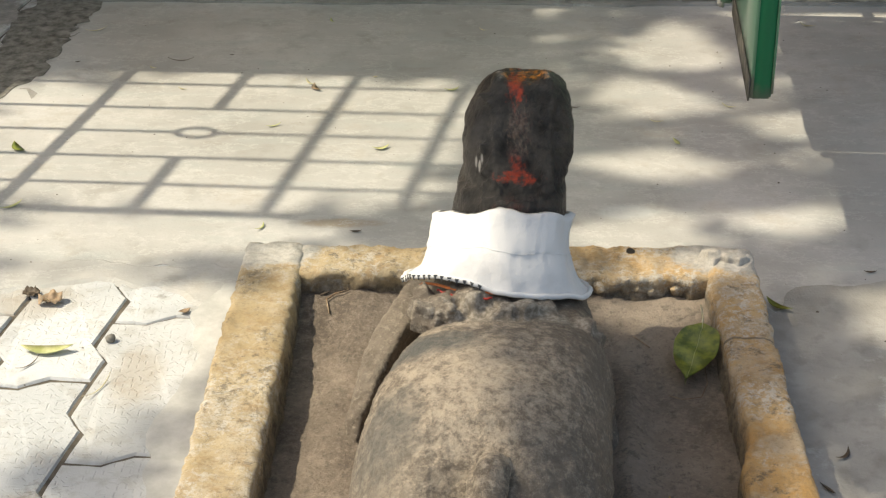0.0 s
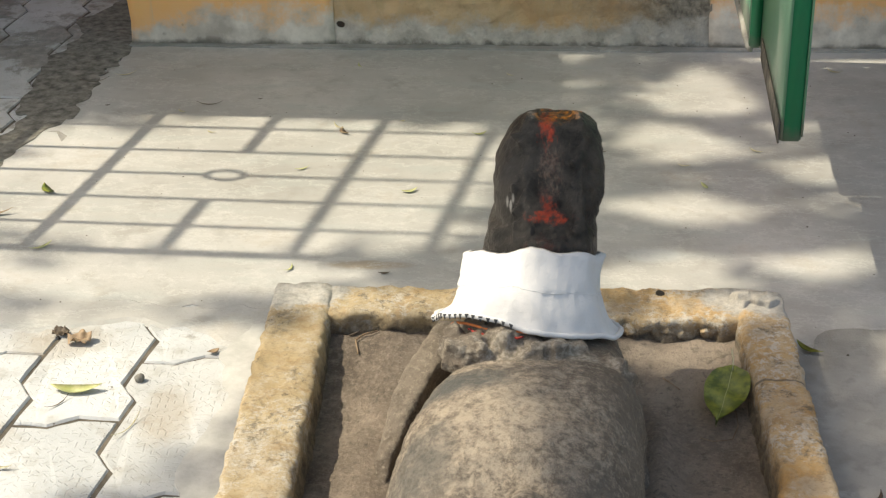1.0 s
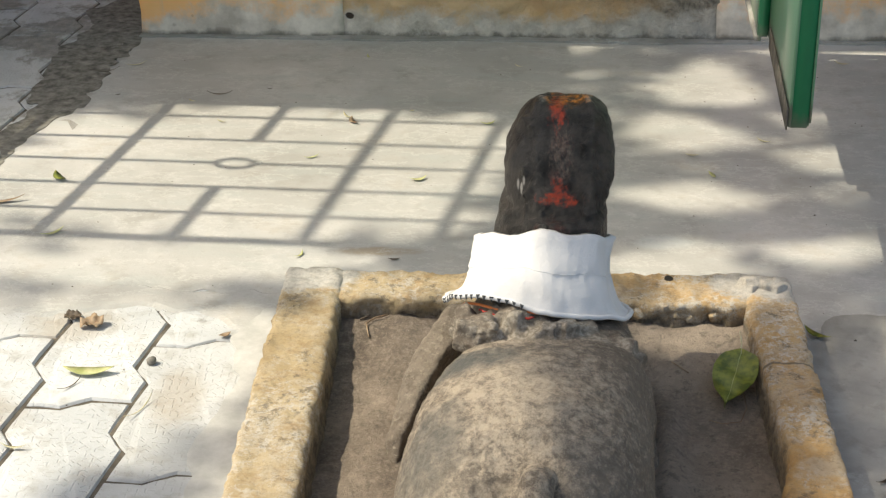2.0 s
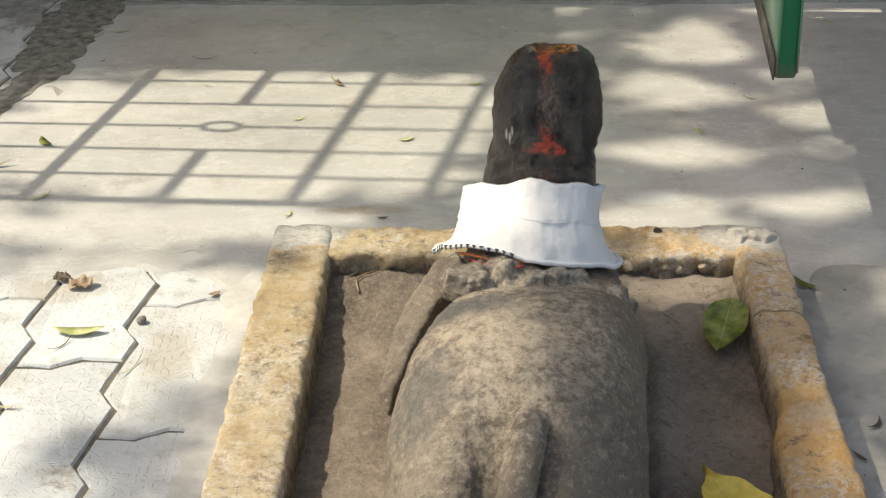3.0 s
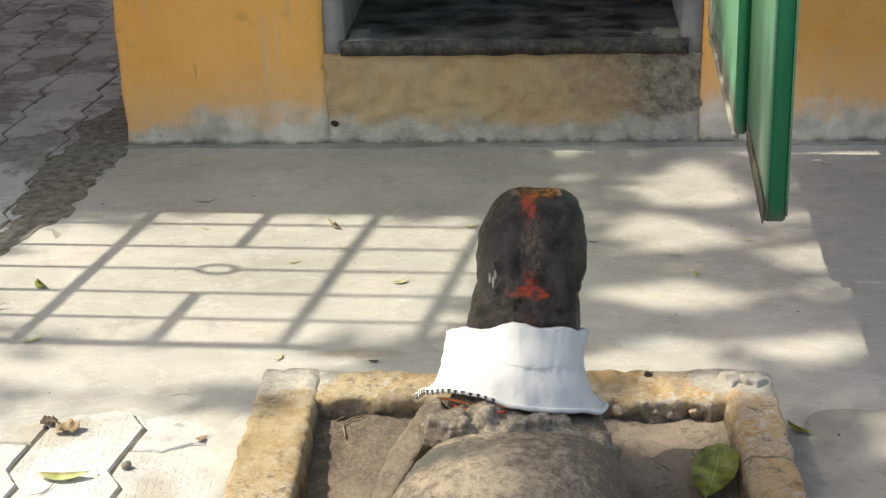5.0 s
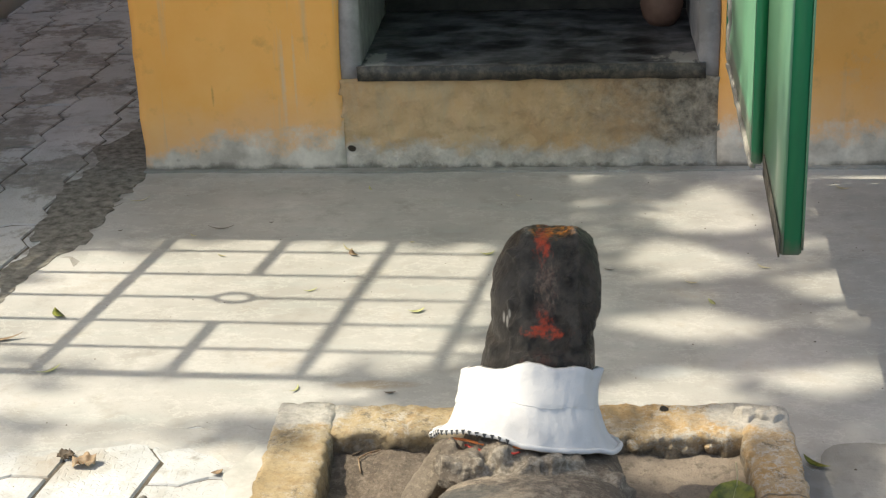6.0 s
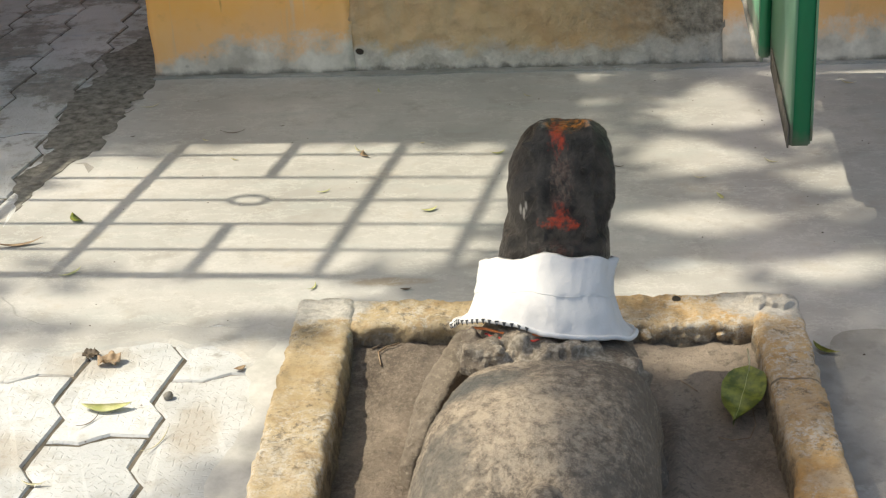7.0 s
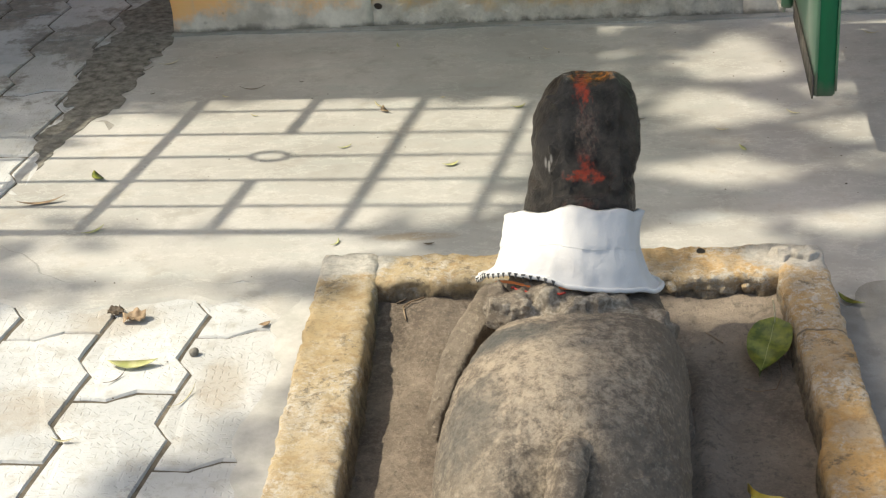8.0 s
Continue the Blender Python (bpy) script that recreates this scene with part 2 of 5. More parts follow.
def basin_material():
    n = Nodes("flaking_ochre_paint", 0.85)
    big, mid, fine = n.noise(7.0, 8, 0.65), n.noise(26.0, 9, 0.7), n.noise(150.0, 4)
    flake = n.noise(46.0, 10, 0.78)
    side = n.math("ADD", n.axis("X"), n.math("MULTIPLY", n.math("SUBTRACT", big, 0.5), 0.9))
    tan = n.mix(n.step(big, 0.32, 0.66), (0.43, 0.315, 0.165), (0.55, 0.445, 0.29))
    orange = n.mix(n.step(big, 0.34, 0.64), (0.52, 0.285, 0.085), (0.58, 0.40, 0.20))
    c = n.mix(n.step(side, -0.15, 0.35), tan, orange)
    c = n.mix(n.math("MULTIPLY", n.step(n.noise(6.0, 12, 0.75), 0.47, 0.58), 0.65), c, (0.50, 0.43, 0.33))
    c = n.mix(n.math("MULTIPLY", n.step(n.noise(22.0, 12, 0.8), 0.50, 0.60), 0.55), c, (0.34, 0.205, 0.085))
    worn = n.step(n.noise(7.5, 8, 0.7), 0.44, 0.56)
    c = n.mix(n.math("MULTIPLY", n.math("MULTIPLY", n.step(n.noise(70.0, 12, 0.82), 0.49, 0.55), worn), 0.8), c, (0.62, 0.59, 0.53))
    c = n.mix(n.math("MULTIPLY", n.step(n.noise(130.0, 10, 0.8), 0.53, 0.60), 0.45), c, (0.24, 0.18, 0.11))
    pitted = n.step(n.noise(10.0, 6, 0.7), 0.46, 0.56)
    c = n.mix(n.math("MULTIPLY", n.math("MULTIPLY", n.step(n.noise(55.0, 12, 0.82), 0.525, 0.57), pitted), 0.75), c, (0.13, 0.105, 0.075))
    # the far corners are worn to grey cement
    for x in (-0.39, 0.39):
        d = n.math("ADD", n.near(x, -0.02, 0.1, 0.095, 0.06, 0.5), n.math("MULTIPLY", n.math("SUBTRACT", mid, 0.5), 2.6))
        c = n.mix(n.math("MULTIPLY", n.step(d, 1.1, 0.7), 0.85), c, n.mix(n.step(flake, 0.4, 0.6), (0.34, 0.335, 0.315), (0.60, 0.58, 0.54)))
    # the rim turns darker towards its foot, with a ragged edge
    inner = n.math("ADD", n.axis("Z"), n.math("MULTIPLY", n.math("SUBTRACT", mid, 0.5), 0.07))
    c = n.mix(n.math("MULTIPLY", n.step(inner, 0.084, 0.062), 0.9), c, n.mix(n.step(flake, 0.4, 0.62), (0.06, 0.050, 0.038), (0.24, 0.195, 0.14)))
    crack = n.math("ADD", n.near(0.39, -0.275, 0.1, 0.08, 0.0035, 0.3), n.math("MULTIPLY", n.math("SUBTRACT", n.noise(40.0, 5), 0.5), 2.5))
    c = n.mix(n.math("MULTIPLY", n.step(crack, 1.0, 0.4), 0.7), c, (0.10, 0.085, 0.065))
    # small hole in the far rim: its dark inside is only painted on
    pit = n.math("ADD", n.near(0.226, 0.0, 0.095, 0.0085, 0.011, 0.03), n.math("MULTIPLY", n.math("SUBTRACT", mid, 0.5), 1.5))
    c = n.mix(n.step(pit, 1.0, 0.6), c, (0.02, 0.016, 0.012))
    h = n.math("ADD", n.math("MULTIPLY", mid, 0.7), n.math("MULTIPLY", fine, 0.2))
    h = n.math("ADD", h, n.math("MULTIPLY", n.step(flake, 0.40, 0.72), -0.5))
    h = n.math("ADD", h, n.math("MULTIPLY", n.noise(80.0, 10, 0.8), 0.9))
    return n.done(c, h, 0.8, 0.006)


def basin_floor_material():
    n = Nodes("dusty_basin_stone", 0.93)
    big, mid, fine = n.noise(5.0, 8), n.noise(30.0, 8, 0.7), n.noise(170.0, 3)
    c = n.mix(n.step(big, 0.36, 0.64), (0.122, 0.095, 0.073), (0.275, 0.224, 0.176))
    c = n.mix(n.math("MULTIPLY", n.step(n.noise(42.0, 12, 0.82), 0.49, 0.60), 0.42), c, (0.38, 0.31, 0.245))
    c = n.mix(n.math("MULTIPLY", n.step(n.noise(110.0, 10, 0.8), 0.51, 0.58), 0.32), c, (0.37, 0.305, 0.245))
    c = n.mix(n.math("MULTIPLY", n.step(n.noise(60.0, 9, 0.78), 0.53, 0.62), 0.6), c, (0.09, 0.077, 0.06))
    c = n.mix(n.math("MULTIPLY", n.step(fine, 0.62, 0.72), 0.6), c, (0.08, 0.068, 0.052))
    return n.done(c, n.math("ADD", n.math("ADD", mid, n.math("MULTIPLY", fine, 0.4)), n.noise(75.0, 9, 0.75)), 0.9, 0.007)


def statue_material():
    n = Nodes("weathered_stone", 0.8)
    big, mid, fine = n.noise(8.0, 8, 0.6), n.noise(32.0, 9, 0.72), n.noise(150.0, 5)
    c = n.mix(n.step(big, 0.32, 0.68), (0.128, 0.100, 0.076), (0.200, 0.161, 0.124))
    c = n.mix(n.math("MULTIPLY", n.step(n.noise(90.0, 9, 0.8), 0.44, 0.66), 0.55), c, (0.27, 0.225, 0.17))
    # pale speckle, strongest over the middle of the rump
    rubbed = n.math("SUBTRACT", n.noise(58.0, 12, 0.84), n.math("MULTIPLY", n.near(-0.01, -0.74, 0.3, 0.11, 0.15, 0.2), 0.07))
    c = n.mix(n.math("MULTIPLY", n.step(rubbed, 0.38, 0.52), 0.85), c, (0.52, 0.43, 0.33))
    # sunlit left lower rump, painted in as a paler tone
    lit_rump = n.math("SUBTRACT", n.noise(52.0, 12, 0.84), n.math("MULTIPLY", n.near(-0.11, -0.90, 0.2, 0.06, 0.13, 0.14), 0.11))
    c = n.mix(n.math("MULTIPLY", n.step(lit_rump, 0.34, 0.54), 0.5), c, (0.42, 0.355, 0.27))
    c = n.mix(n.math("MULTIPLY", n.step(n.noise(75.0, 11, 0.82), 0.535, 0.585), 0.42), c, (0.085, 0.070, 0.054))
    c = n.mix(n.math("MULTIPLY", n.step(n.noise(95.0, 11, 0.82), 0.54, 0.59), 0.6), c, (0.43, 0.37, 0.29))
    # bluish dark smears; the third entry paints shade on the right flank
    for x, y, sx, sy, much in ((-0.070, -0.65, 0.080, 0.038, 0.9), (-0.105, -0.80, 0.045, 0.07, 0.65), (0.10, -0.88, 0.06, 0.10, 0.3)):
        smear_and_shade = n.math("ADD", n.near(x, y, 0.3, sx, sy, 0.25), n.math("MULTIPLY", n.math("SUBTRACT", mid, 0.5), 3.0))
        c = n.mix(n.math("MULTIPLY", n.step(smear_and_shade, 1.3, 0.1), much), c, (0.082, 0.086, 0.083))
    broken = n.math("SUBTRACT", n.noise(40.0, 8, 0.75), n.math("MULTIPLY", n.near(0.02, -0.505, 0.25, 0.15, 0.032, 0.07), 0.2))
    c = n.mix(n.math("MULTIPLY", n.step(broken, 0.28, 0.42), 0.8), c, n.mix(n.step(fine, 0.42, 0.6), (0.28, 0.24, 0.19), (0.56, 0.495, 0.405)))
    # paler tone over the folded foreleg
    pale_leg = n.math("SUBTRACT", n.noise(36.0, 10, 0.78), n.math("MULTIPLY", n.near(-0.17, -0.33, 0.09, 0.045, 0.15, 0.09), 0.10))
    c = n.mix(n.math("MULTIPLY", n.step(pale_leg, 0.36, 0.52), 0.45), c, (0.36, 0.30, 0.235))
    torn = n.math("SUBTRACT", n.noise(45.0, 9, 0.78), n.math("MULTIPLY", n.near(-0.148, -0.405, 0.085, 0.018, 0.065, 0.05), 0.2))
    c = n.mix(n.math("MULTIPLY", n.step(torn, 0.28, 0.42), 0.8), c, n.mix(n.step(fine, 0.44, 0.58), (0.07, 0.06, 0.047), (0.29, 0.25, 0.20)))
    # oiled, blackened head
    z = n.math("ADD", n.axis("Z"), n.math("MULTIPLY", n.math("SUBTRACT", mid, 0.5), 0.02))
    head = n.math("MULTIPLY", n.step(z, 0.325, 0.335), n.step(n.axis("Y"), -0.42, -0.40))
    black = n.mix(n.step(mid, 0.40, 0.66), (0.013, 0.0112, 0.010), (0.066, 0.056, 0.047))
    # left side of the head painted lighter, as the sun catches it
    lit_cheek = n.math("SUBTRACT", n.noise(30.0, 9, 0.75), n.math("MULTIPLY", n.near(-0.02, -0.24, 0.43, 0.035, 0.10, 0.06), 0.10))
    black = n.mix(n.math("MULTIPLY", n.step(lit_cheek, 0.36, 0.50), 0.6), black, (0.085, 0.074, 0.063))
    c = n.mix(head, c, black)
    # vermilion and turmeric marks, rubbed and run
    run = n.noise(80.0, 7, 0.7, (1.0, 0.5, 0.42))
    rub = n.noise(60.0, 8, 0.75)

    def mark(c, x, y, z, sx, sy, sz, grain, tone, strength, need=0.39):
        d = n.math("MULTIPLY", n.near(x, y, z, sx, sy, sz), 0.26)
        broken_up = n.math("MULTIPLY", n.step(n.math("SUBTRACT", grain, d), need, need + 0.15), n.step(n.noise(140.0, 5, 0.7), 0.34, 0.56))
        return n.mix(n.math("MULTIPLY", broken_up, strength), c, tone)
    c = mark(c, 0.042, -0.27, 0.435, 0.026, 0.3, 0.06, run, (0.15, 0.065, 0.048), 0.8, 0.40)
    for x in (0.012, 0.080):
        c = mark(c, x, -0.215, 0.500, 0.014, 0.05, 0.008, rub, (0.42, 0.39, 0.34), 0.8, 0.38)
    c = mark(c, 0.040, -0.33, 0.362, 0.055, 0.3, 0.014, rub, (0.10, 0.026, 0.020), 0.6)
    c = mark(c, 0.036, -0.24, 0.480, 0.019, 0.3, 0.024, run, (0.50, 0.052, 0.018), 0.95, 0.36)
    c = mark(c, 0.041, -0.33, 0.3915, 0.042, 0.3, 0.0095, rub, (0.52, 0.055, 0.018), 0.95, 0.35)
    c = mark(c, 0.040, -0.32, 0.403, 0.014, 0.3, 0.016, run, (0.42, 0.042, 0.016), 0.85, 0.37)
    c = mark(c, 0.050, -0.200, 0.498, 0.042, 0.06, 0.013, rub, (0.75, 0.27, 0.025), 0.97, 0.33)
    c = mark(c, 0.034, -0.228, 0.490, 0.018, 0.04, 0.012, rub, (0.52, 0.06, 0.018), 0.95)
    for x, zz in ((-0.018, 0.403), (-0.010, 0.408), (-0.013, 0.400)):
        d = n.math("ADD", n.near(x, -0.31, zz, 0.0022, 0.3, 0.007), n.math("MULTIPLY", n.math("SUBTRACT", rub, 0.5), 2.0))
        c = n.mix(n.math("MULTIPLY", n.step(d, 1.0, 0.3), 0.7), c, (0.42, 0.40, 0.37))
    c = mark(c, 0.042, -0.27, 0.440, 0.030, 0.3, 0.05, n.noise(150.0, 9, 0.78, (1.0, 0.6, 0.4)), (0.24, 0.19, 0.15), 0.6, 0.40)
    h = n.math("ADD", mid, n.math("MULTIPLY", fine, 0.3))
    h = n.math("ADD", h, n.math("MULTIPLY", n.math("MULTIPLY", head, run), 1.1))
    h = n.math("ADD", h, n.math("MULTIPLY", n.noise(75.0, 11, 0.82), 0.9))
    rough = n.step(head, 2.0, -0.9)
    h = n.math("ADD", h, n.math("MULTIPLY", n.noise(260.0, 4, 0.7), 0.25))
    return n.done(c, h, 0.95, 0.007, rough)


def cloth_material(name, tone):
    n = Nodes(name, 0.9)
    mid = n.noise(30.0, 6)
    weave = n.noise(900.0, 2, 0.5, (1, 1, 0.3))
    c = n.mix(n.math("MULTIPLY", n.step(n.noise(14.0, 6), 0.52, 0.72), 0.5), tone, tuple(t * 0.72 for t in tone))
    n.bsdf.inputs["Sheen Weight"].default_value = 0.2
    return n.done(c, n.math("ADD", n.math("ADD", mid, n.math("MULTIPLY", n.noise(75.0, 6, 0.6, (1, 1, 2.2)), 0.5)), n.math("MULTIPLY", weave, 0.2)), 0.32, 0.007)


def paint_material(name, tone, rough=0.38, foot=0.345):
    n = Nodes(name, rough)
    mid = n.noise(20.0, 7, 0.65, (1, 1, 0.35))
    c = n.mix(n.math("MULTIPLY", n.step(mid, 0.5, 0.75), 0.5), tone, tuple(t * 0.7 + 0.03 for t in tone))
    rust = n.step(n.noise(38.0, 8, 0.75), 0.66, 0.70)
    c = n.mix(n.math("MULTIPLY", rust, 0.7), c, (0.09, 0.05, 0.025))
    low = n.math("ADD", n.axis("Z"), n.math("MULTIPLY", n.math("SUBTRACT", n.noise(30.0, 6), 0.5), 0.06))
    c = n.mix(n.math("MULTIPLY", n.step(low, foot, foot - 0.025), 0.8), c, (0.20, 0.19, 0.165))
    return n.done(c, mid, 0.15, 0.003)


def plain_material(name, a, b, scale=30.0, rough=0.7, bump=0.3):
    n = Nodes(name, rough)
    mid = n.noise(scale, 7, 0.65)
    return n.done(n.mix(n.step(mid, 0.35, 0.68), a, b), mid, bump, 0.004)


def slate_material():
    n = Nodes("sooty_slate", 0.45)
    big, mid = n.noise(7.0, 8, 0.7, (1.0, 1.6, 1.0)), n.noise(40.0, 7, 0.7)
    c = n.mix(n.step(big, 0.42, 0.66), (0.020, 0.020, 0.022), (0.21, 0.21, 0.222))
    c = n.mix(n.math("MULTIPLY", n.step(mid, 0.55, 0.68), 0.45), c, (0.13, 0.12, 0.105))
    for x, sx in ((0.34, 0.085), (-0.43, 0.05)):
        d = n.math("SUBTRACT", n.noise(24.0, 8, 0.75, (1.0, 0.6, 1.0)), n.math("MULTIPLY", n.near(x, WY + 0.03, 0.276, sx, 0.10, 0.1), 0.2))
        c = n.mix(n.math("MULTIPLY", n.step(d, 0.40, 0.47), 0.8), c, (0.40, 0.38, 0.35))
    # front face coloured darker and browner than the top
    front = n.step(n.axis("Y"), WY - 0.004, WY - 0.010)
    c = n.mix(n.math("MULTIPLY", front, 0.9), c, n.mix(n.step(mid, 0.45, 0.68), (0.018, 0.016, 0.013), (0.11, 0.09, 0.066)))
    return n.done(c, n.math("ADD", big, mid), 0.4, 0.006)


def leaf_material(name, a, b, rough=0.45):
    n = Nodes(name, rough)
    n.bsdf.inputs["Subsurface Weight"].default_value = 0.05
    mid = n.noise(55.0, 6)
    return n.done(n.mix(n.step(mid, 0.38, 0.62), a, b), mid, 0.2, 0.002)


DIRT = plain_material("grey_dirt", (0.075, 0.070, 0.057), (0.27, 0.256, 0.225), 36.0, 0.95, 1.0)
FILLET = plain_material("pale_cement", (0.39, 0.385, 0.36), (0.56, 0.55, 0.52), 16.0, 0.9, 0.5)
JOINT = plain_material("joint_grit", (0.050, 0.043, 0.034), (0.15, 0.128, 0.10), 26.0, 0.95, 0.9)
KICK = plain_material("rusty_dirt", (0.055, 0.050, 0.042), (0.17, 0.155, 0.13), 24.0, 0.9, 0.5)
CONCRETE, CEMENT, EARTH, PAVER = concrete_material(), rough_cement_material(), earth_material(), paver_material()
WALL, APRON, BASIN, BASIN_FLOOR = wall_material(), apron_material(), basin_material(), basin_floor_material()
STATUE = statue_material()
CLOTH, PIPING = cloth_material("white_cotton", (0.63, 0.617, 0.606)), cloth_material("white_hem", (0.66, 0.655, 0.65))
TRIM = cloth_material("dark_trim", (0.05, 0.055, 0.06))
THREAD = cloth_material("orange_thread", (0.55, 0.16, 0.04))
RED_CLOTH = cloth_material("red_thread", (0.35, 0.03, 0.02))
GREEN, PALE_GREEN = paint_material("green_enamel", (0.016, 0.25, 0.115), 0.35), paint_material("faded_green_enamel", (0.16, 0.36, 0.228), 0.3, 0.375)
SLATE = slate_material()
DARK_PLASTER = plain_material("near_black_plaster", (0.020, 0.018, 0.016), (0.06, 0.053, 0.046), 9.0, 0.9)
JAMB = plain_material("grey_limewash", (0.20, 0.19, 0.195), (0.36, 0.345, 0.35), 12.0, 0.85)
CLAY = plain_material("brown_clay", (0.13, 0.07, 0.05), (0.20, 0.11, 0.08), 20.0, 0.7)
BARK = plain_material("bark", (0.09, 0.07, 0.05), (0.2, 0.16, 0.12), 18.0, 0.95)
CROWN = leaf_material("tree_leaf", (0.045, 0.09, 0.02), (0.08, 0.13, 0.03))
FRESH = leaf_material("green_leaf", (0.055, 0.085, 0.010), (0.21, 0.23, 0.03), 0.42)
YELLOW = leaf_material("yellow_leaf", (0.56, 0.42, 0.06), (0.74, 0.55, 0.11), 0.5)
WILTED = leaf_material("wilted_leaf", (0.36, 0.38, 0.14), (0.55, 0.54, 0.28), 0.6)
DRY = leaf_material("dry_leaf", (0.17, 0.11, 0.065), (0.33, 0.235, 0.15), 0.7)
PALE_LEAF = leaf_material("pale_dry_leaf", (0.42, 0.38, 0.22), (0.60, 0.55, 0.38), 0.6)
TWIG = plain_material("dark_twig", (0.05, 0.035, 0.025), (0.11, 0.08, 0.05), 60.0)
PLASTER = plain_material("grey_plaster", (0.33, 0.31, 0.28), (0.45, 0.43, 0.39), 4.0, 0.9)


# ---- building helpers ----
HOME = {}


def thing(name, at, label, category, group="", kind=""):
    """An empty at the foot of a thing, which carries its parts."""
    ob = new(name)
    ob.empty_display_size = 0.05
    ob.location = at
    HOME[ob.name] = Matrix.Translation(at)
    return tagged(ob, label, category, group, kind)


def mesh_of(bm, material, smooth=True):
    me = bpy.data.meshes.new(material.name)
    bmesh.ops.recalc_face_normals(bm, faces=bm.faces)
    for f in bm.faces:
        f.smooth = smooth
    bm.to_mesh(me)
    bm.free()
    me.materials.append(material)
    return me


def part(name, bm, material, parent, label="", smooth=True):
    ob = new(name, mesh_of(bm, material, smooth))
    ob.parent = parent
    if parent is not None and parent.name in HOME:
        ob.matrix_parent_inverse = HOME[parent.name].inverted()
    return tagged(ob, label)


def single(name, bm, material, label="", category="", group="", kind="", smooth=True):
    return tagged(new(name, mesh_of(bm, material, smooth)), label, category, group, kind)


def loft(rings, bm=None, cap=True):
    """A skin over closed rings of points."""
    bm = bm or bmesh.new()
    rows = [[bm.verts.new(p) for p in ring] for ring in rings]
    for a, b in zip(rows, rows[1:]):
        k = len(a)
        for i in range(k):
            bm.faces.new((a[i], a[(i + 1) % k], b[(i + 1) % k], b[i]))
    if cap:
        bm.faces.new(rows[0][::-1])
        bm.faces.new(rows[-1])
    return bm


def box(x0, x1, y0, y1, z0, z1, bm=None, bevel=0.0):
    bm = bm or bmesh.new()
    made = bmesh.ops.create_cube(bm, size=1.0, matrix=Matrix.Translation(((x0 + x1) / 2, (y0 + y1) / 2, (z0 + z1) / 2)) @ Matrix.Diagonal((x1 - x0, y1 - y0, z1 - z0, 1)))
    if bevel:
        edges = list({e for v in made["verts"] for e in v.link_edges})
        bmesh.ops.bevel(bm, geom=edges, offset=bevel, segments=2, affect="EDGES")
    return bm


def rough_box(x0, x1, y0, y1, z0, z1, cell=0.04, wobble=0.004, grain=9.0):
    """A block with a slightly uneven surface."""
    bm = bmesh.new()
    count = [max(1, min(60, round(s / cell))) for s in (x1 - x0, y1 - y0, z1 - z0)]
    at = {}

    def vert(i, j, k):
        if (i, j, k) not in at:
            p = Vector((x0 + (x1 - x0) * i / count[0], y0 + (y1 - y0) * j / count[1], z0 + (z1 - z0) * k / count[2]))
            at[(i, j, k)] = bm.verts.new(p + noise.noise_vector(p * grain) * wobble)
        return at[(i, j, k)]

    for a, b, c in ((0, 1, 2), (1, 2, 0), (2, 0, 1)):
        for side in (0, count[c]):
            for i in range(count[a]):
                for j in range(count[b]):
                    key = []
                    for di, dj in ((0, 0), (1, 0), (1, 1), (0, 1)):
                        n = [0, 0, 0]
                        n[a], n[b], n[c] = i + di, j + dj, side
                        key.append(vert(*n))
                    bm.faces.new(key)
    return bm


def tube(points, radius, sides=8, bm=None, taper=1.0):
    """A round rod along points."""
    points = [Vector(p) for p in points]
    rings = []
    for i, p in enumerate(points):
        way = (points[min(i + 1, len(points) - 1)] - points[max(i - 1, 0)]).normalized()
        side = way.cross(Vector((0, 0, 1)) if abs(way.z) < 0.9 else Vector((1, 0, 0))).normalized()
        up = side.cross(way)
        r = radius * (1 + (taper - 1) * i / max(1, len(points) - 1))
        rings.append([p + (side * math.cos(a) + up * math.sin(a)) * r for a in (2 * math.pi * k / sides for k in range(sides))])
    return loft(rings, bm)


def smooth_noise(p, scale, amount):
    return noise.fractal(Vector(p) * scale, 0.6, 2.0, 4) * amount


# ---- setting: ground, concrete, pavers ----
bm = bmesh.new()
bmesh.ops.create_grid(bm, x_segments=40, y_segments=40, size=1500)
for v in bm.verts:
    v.co.z = -0.03
single("ground", bm, EARTH, "dark earth under the paving", "ground", kind="structure")


def sheet(outline, z, thick, ragged, seed, cell=0.03, feather=0.0):
    """A thin cast layer with a ragged edge, over an outline of plan points."""
    pts = []
    for (ax, ay), (bx, by) in zip(outline, outline[1:] + outline[:1]):
        steps = max(1, int(math.hypot(bx - ax, by - ay) / cell))
        for i in range(steps):
            x, y = ax + (bx - ax) * i / steps, ay + (by - ay) * i / steps
            d = noise.noise_vector(Vector((x * 6 + seed, y * 6, seed))) * ragged + noise.noise_vector(Vector((x * 25, y * 25 + seed, seed))) * ragged * 0.45
            pts.append((x + d.x, y + d.y))
    bm = bmesh.new()
    top = [bm.verts.new((x, y, z)) for x, y in pts]
    area = sum(a[0] * b[1] - b[0] * a[1] for a, b in zip(pts, pts[1:] + pts[:1]))
    low = []
    for i, (x, y) in enumerate(pts):
        (ax, ay), (bx, by) = pts[i - 2], pts[(i + 2) % len(pts)]
        run = math.hypot(bx - ax, by - ay) or 1.0
        out = math.copysign(feather, area) / run
        low.append(bm.verts.new((x + (by - ay) * out, y - (bx - ax) * out, z - thick)))
    bm.faces.new(top)
    for i in range(len(pts)):
        j = (i + 1) % len(pts)
        bm.faces.new((top[i], low[i], low[j], top[j]))
    bmesh.ops.triangulate(bm, faces=[f for f in bm.faces if len(f.verts) > 4])
    return bm


